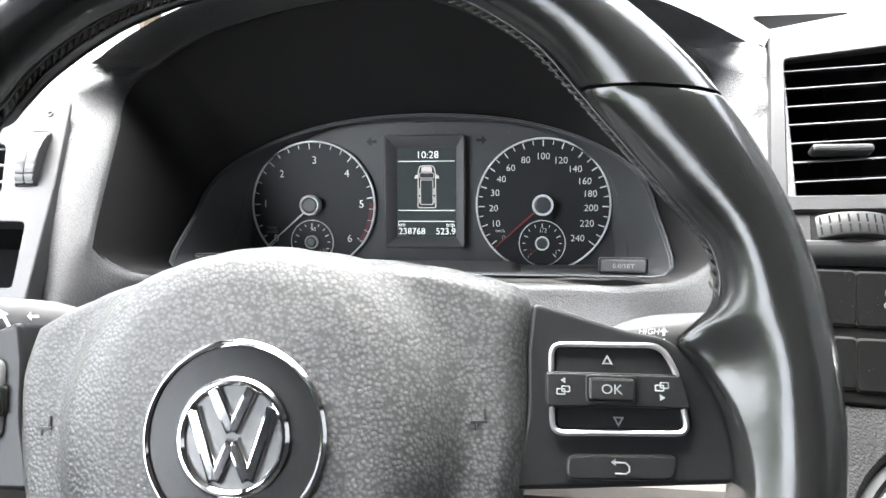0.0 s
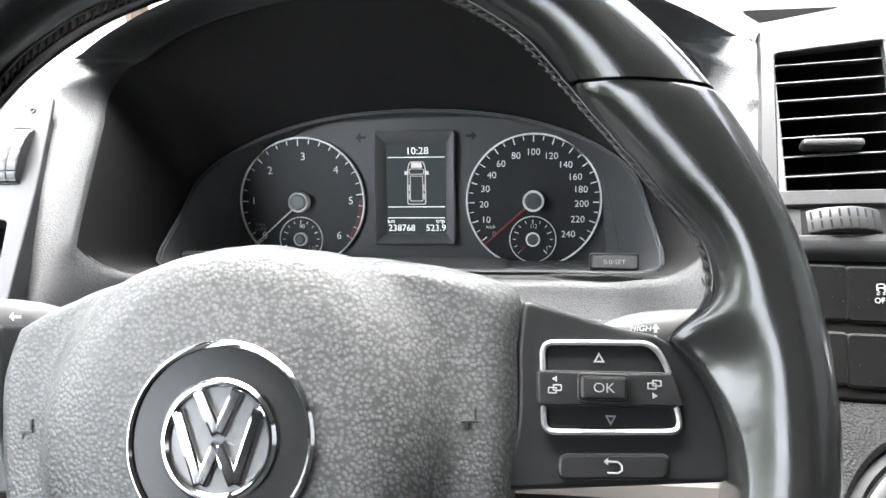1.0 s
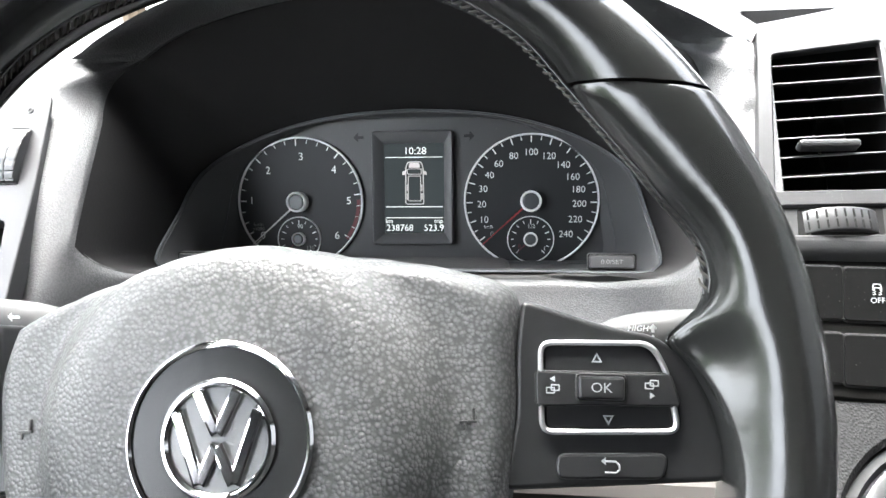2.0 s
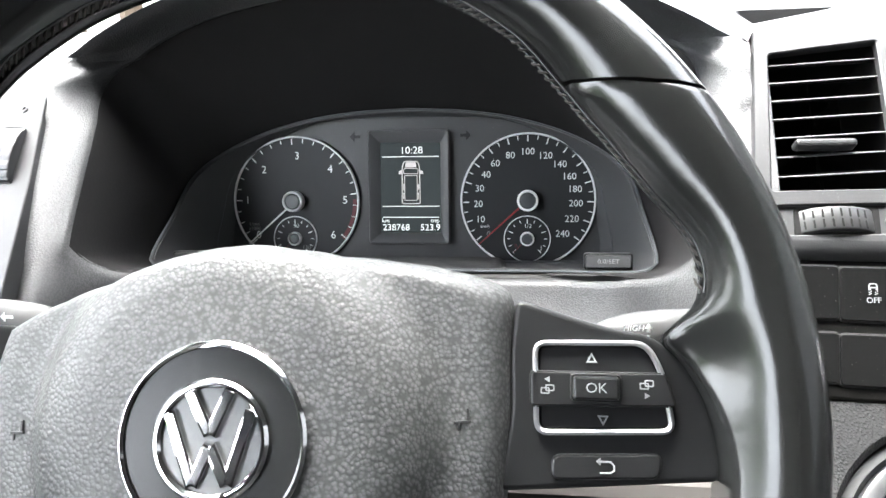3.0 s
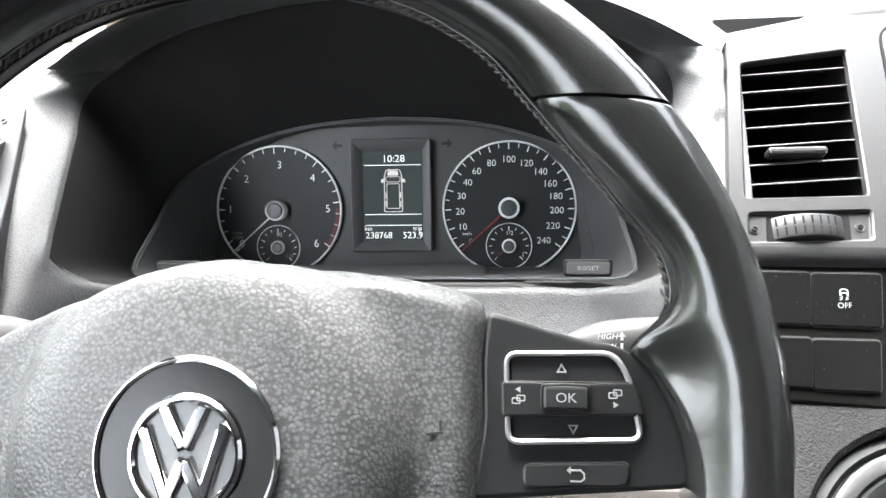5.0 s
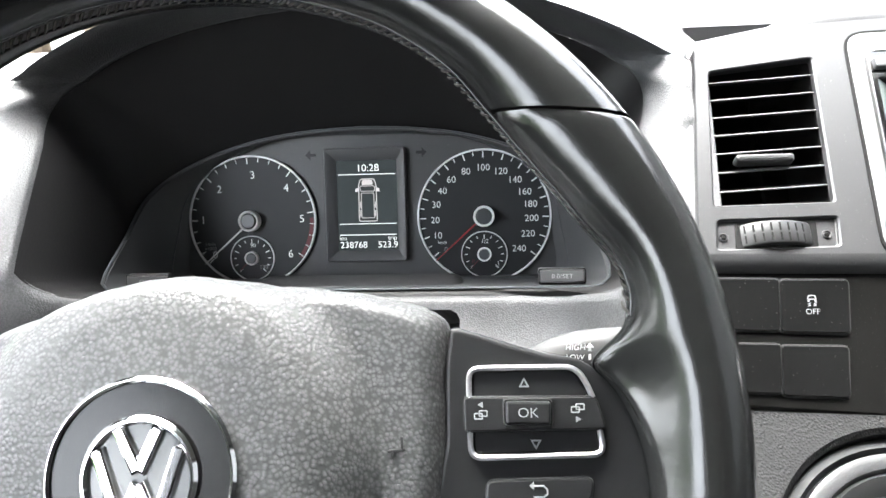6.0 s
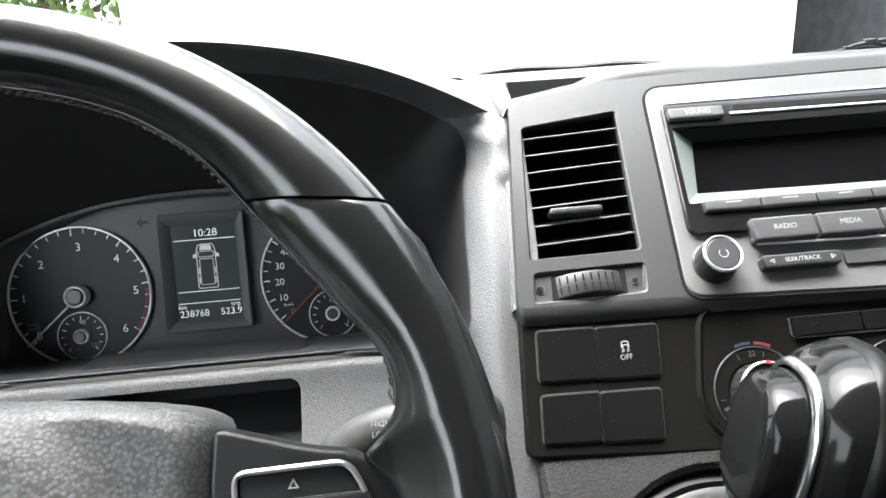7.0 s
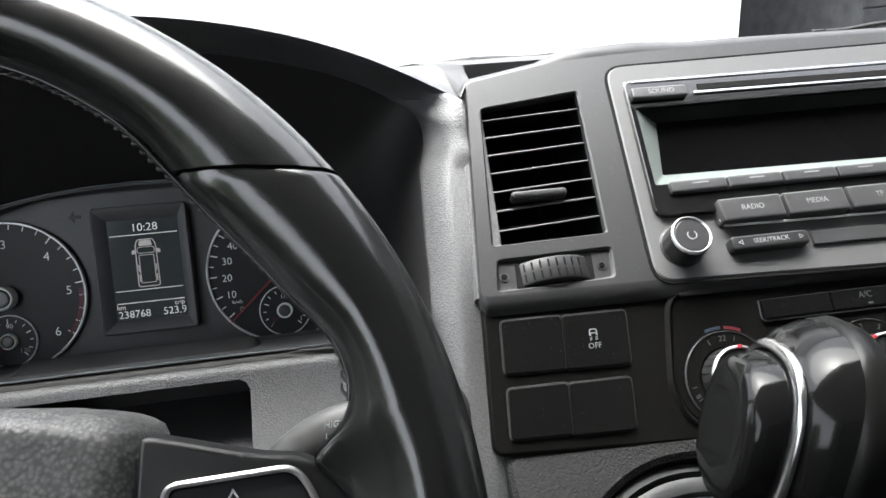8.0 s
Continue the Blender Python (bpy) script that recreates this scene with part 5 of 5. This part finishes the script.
K1 = (0.3300, -0.0260)
climate_knob(*K1, (("22", 90), ("I", 112), ("I", 72), ("18", 202), ("I", 186), ("L", 214)), 84)
for (a0, a1), mat in (((88, 108), print_blue), ((64, 84), print_dim_red)):
    arc = [(K1[0] + r * math.cos(radians(a)), K1[1] + r * math.sin(radians(a))) for r, seq in ((0.0268, range(a0, a1 + 1, 4)), (0.0252, range(a1, a0 - 1, -4))) for a in seq]
    part("colour_mark", slab(arc, 0.0004, 0.0008, 0.0001), mat, climate)
climate_knob(0.4100, -0.0290, (("1", 122), ("2", 96), ("3", 68)), 112)
for i, word in enumerate(("", "A/C", "")):
    u = 0.3745 + 0.0398 * i
    cb = part("climate_button", slab(rrect(u, 0.0062, 0.0388, 0.0105, 0.0008), 0.0, 0.0030, 0.0006), switch_black, climate)
    if word:
        lettering("button_text", word, 0.0048, u, 0.0076, 0.0032, hub_grey, cb)
        part("button_mark", slab(rrect(u + 0.002, 0.0030, 0.003, 0.0010, 0.0002, 1), 0.0030, 0.0032, 0.00004), hub_grey, cb)
part("chrome_edge", tube([(0.3542, 0.0112, 0.002), (0.3540, 0.0020, 0.002), (0.3552, 0.0003, 0.002), (0.4800, -0.0005, 0.002)], 0.0004, n=6), button_dark, climate)

# ---- gear lever ----
BASE = TUNNEL @ Matrix.Translation((0.295, -0.082, -0.007))
lever = thing("gear_lever", BASE, "glossy black automatic gear lever with a chrome trim and gaiter", "gear lever")
prof = ((0.0750, -0.030), (0.0735, -0.004), (0.0700, 0.000), (0.0660, 0.0005), (0.0640, -0.003), (0.0600, -0.004))
part("base_collar", loft([[(r * math.cos(math.pi * i / 48), r * math.sin(math.pi * i / 48), h) for i in range(96)] for r, h in prof]), satin_black, lever, "round black collar")
prof = ((0.0640, -0.004), (0.0630, 0.0005), (0.0600, 0.0012), (0.0560, 0.0002), (0.0540, -0.004))
part("base_ring", loft([[(r * math.cos(math.pi * i / 48), r * math.sin(math.pi * i / 48), h) for i in range(96)] for r, h in prof]), panel_grey, lever, "grey plastic ring")
prof = ((0.0545, -0.002), (0.0530, 0.0002), (0.0480, -0.003), (0.0430, -0.010), (0.0340, -0.012), (0.0330, -0.008), (0.0300, -0.006))
part("inner_dish", loft([[(r * math.cos(math.pi * i / 48), r * math.sin(math.pi * i / 48), h) for i in range(96)] for r, h in prof], cap1=True), satin_black, lever)
KNOB = Vector((0.319, 0.622, 0.8505))
local = BASE.inverted()
foot, neck = Vector((0.006, 0.002, -0.012)), local @ (KNOB + Vector((-0.002, 0.002, -0.030)))
rings = []
for i in range(13):
    t = i / 12
    c = foot.lerp(neck, t)
    r0 = 0.030 * (1 - t) ** 1.3 + 0.0125 + 0.0035 * math.sin(t * 22)
    rings.append([(c.x + r0 * (1 + 0.10 * math.sin(6 * b + i)) * math.cos(b), c.y + r0 * (1 + 0.10 * math.sin(6 * b + i)) * math.sin(b), c.z) for b in [2 * math.pi * j / 48 for j in range(48)]])
part("gaiter", loft(rings), boot_leather, lever, "folded black leather gaiter", angle=70)
knob_m = local @ (Matrix.Translation(KNOB) @ pose(0, 0, 0, -8, 12, -14))


def knob_rings(table, power=2.6):
    out = []
    for x, cz, hz, hy in table:
        ring = []
        for j in range(40):
            b = 2 * math.pi * j / 40
            c, s = math.cos(b), math.sin(b)
            k = (abs(c) ** power + abs(s) ** power) ** (-1 / power)
            ring.append((x, hy * k * c, cz + hz * k * s))
        out.append(ring)
    return out


part("thumb_block", loft(knob_rings(((-0.0400, -0.004, 0.0160, 0.012), (-0.0395, -0.004, 0.0220, 0.018), (-0.0375, -0.004, 0.0265, 0.0225), (-0.0345, -0.004, 0.0285, 0.0245), (-0.0270, -0.003, 0.0300, 0.026), (-0.0240, -0.003, 0.0300, 0.026))), cap0=True, cap1=True),
     thumb_black, lever, "black release block", knob_m, 50)
part("chrome_trim", loft(knob_rings(((-0.0255, -0.002, 0.0305, 0.0265), (-0.0252, -0.002, 0.0332, 0.0292), (-0.0243, -0.002, 0.0341, 0.0300), (-0.0230, -0.0018, 0.0342, 0.0302), (-0.0220, -0.0015, 0.0330, 0.0288)))),
     satin_chrome, lever, "curved chrome trim", knob_m, 60)
part("gloss_band", loft(knob_rings(((-0.0230, -0.001, 0.0325, 0.0285), (-0.0200, 0.000, 0.0362, 0.0320), (-0.0130, 0.001, 0.0398, 0.0350), (-0.0080, 0.0015, 0.0412, 0.0362))), cap0=True, cap1=True),
     thumb_black, lever, "gloss black band", knob_m, 60)
part("knob", loft(knob_rings(((-0.0088, 0.0015, 0.0405, 0.0355), (-0.0080, 0.0015, 0.0424, 0.0372), (-0.0040, 0.002, 0.0432, 0.0380), (0.0020, 0.001, 0.0428, 0.0380), (0.0070, -0.001, 0.0402, 0.0360), (0.0115, -0.003, 0.0355, 0.0320), (0.0145, -0.005, 0.0280, 0.0250), (0.0162, -0.007, 0.0160, 0.0150)), 2.3), cap0=True, cap1=True),
     knob_leather, lever, "worn black leather knob", knob_m, 60)
part("neck", tube([tuple(knob_m @ Vector((0, 0, -0.025))), tuple(knob_m @ Vector((-0.004, 0, -0.05))), tuple(neck)], [0.016, 0.013, 0.011], n=20), satin_black, lever)

# ---- outer vent at the driver's side ----
left_vent = thing("outer_air_vent", PANEL, "grey outer air vent with a thumbwheel and a dark pocket below", "air vent")
lp = rounded([(-0.52, -0.1150), (-0.2020, -0.1150), (-0.2060, -0.0350), (-0.2130, 0.0290), (-0.2300, 0.0310), (-0.52, 0.0500)], 0.006)
pocket = rounded([(-0.36, -0.1030), (-0.2120, -0.1020), (-0.2170, -0.0590), (-0.36, -0.0562)], 0.004)
louvre = rounded([(-0.36, -0.0380), (-0.2400, -0.0400), (-0.2480, -0.0050), (-0.36, 0.0150)], 0.004)
wslot = rounded([(-0.2330, -0.0360), (-0.2165, -0.0360), (-0.2195, 0.0040), (-0.2330, 0.0045)], 0.002)
part("vent_panel", holed(lp, [pocket, louvre, wslot], 0.0, 0.012), panel_grey, left_vent, "smooth grey vent panel")
for hole, depth in ((pocket, 0.05), (louvre, 0.04), (wslot, 0.012)):
    part("recess", loft([at_height(hole, -0.004), at_height(hole, -depth)], cap1=True), cavity, left_vent)
for v in (-0.030, -0.018, -0.006):
    part("slat", slab(rrect(-0.300, v, 0.118, 0.0022, 0.0008, 2), -0.02, -0.004, 0.0006), panel_grey, left_vent)
rings = []
for u in (-0.2315, -0.2305, -0.2250, -0.2245, -0.2240, -0.2185, -0.2178):
    edge = 0.94 if u in (-0.2315, -0.2178) else 1.0
    ring = []
    for i in range(80):
        a = math.pi * i / 40
        r = 0.0190 * edge - (0.0009 if i % 5 == 0 or u == -0.2245 else 0.0)
        ring.append((u, -0.0160 + r * math.cos(a), r * 0.35 * math.sin(a)))
    rings.append(ring)
part("thumbwheel", loft(rings, cap0=True, cap1=True), panel_grey, left_vent, "ribbed grey thumbwheel", angle=25)
part("ring_mark", rim_plate(circle(-0.2235, 0.0170, 0.0020, 20), circle(-0.2235, 0.0170, 0.0013, 20), 0.0, 0.0006, 0.0002), button_dark, left_vent)

# ---- wipers and scuttle outside the windscreen ----
scuttle = part("scuttle_panel", box(L, R, 1.31, 1.62, 0.90, 0.945, 0.01), rubber)
tagged(scuttle, "black plastic scuttle panel below the windscreen", "scuttle panel")


def wiper_arm(x0, x1, y, z, label):
    """A bowed arm over a jointed blade: a spine, yokes, their claws and the rubber lip."""
    w = thing("windscreen_wiper", Matrix.Identity(4), label, "wiper", "wipers on the windscreen")
    n = 24

    def spot(t, lift, back=0.0):
        return Vector((x0 + (x1 - x0) * t, y + back + 0.012 * math.sin(2.2 * t), z + lift * 0.6 + 0.002 * math.sin(math.pi * t) + 0.0015 * math.sin(19 * t)))

    part("blade", tube([spot(i / n, 0) for i in range(n + 1)], 0.0022, n=6), rubber, w, "black rubber lip")
    part("arm", tube([spot(i / n, 0.012 + 0.010 * math.sin(math.pi * i / n), -0.006) for i in range(4, n + 1)], [0.0030 + 0.0015 * i / n for i in range(4, n + 1)], n=6), rubber, w)
    for k in range(4):
        t0, t1 = 0.06 + 0.23 * k, 0.24 + 0.23 * k
        part("yoke", tube([spot(t0, 0.001), spot(t0 + 0.02, 0.007), spot((t0 + t1) / 2, 0.0125), spot(t1 - 0.02, 0.007), spot(t1, 0.001)], [0.0018, 0.0026, 0.0034, 0.0026, 0.0018], n=6), rubber, w)
        for t in (t0, t1):
            p = spot(t, 0.0)
            part("claw", box(p.x - 0.005, p.x + 0.005, p.y - 0.004, p.y + 0.004, p.z - 0.003, p.z + 0.0045, 0.0015), rubber, w)
        p = spot((t0 + t1) / 2, 0.0125)
        part("pivot", box(p.x - 0.009, p.x + 0.009, p.y - 0.005, p.y + 0.005, p.z - 0.003, p.z + 0.005, 0.0018), rubber, w)
    return w


wiper_arm(0.14, 0.60, 1.335, 0.957, "black wiper blade resting at the windscreen's foot")
wiper_arm(0.78, 1.16, 1.330, 0.968, "black wiper blade on the passenger's side")
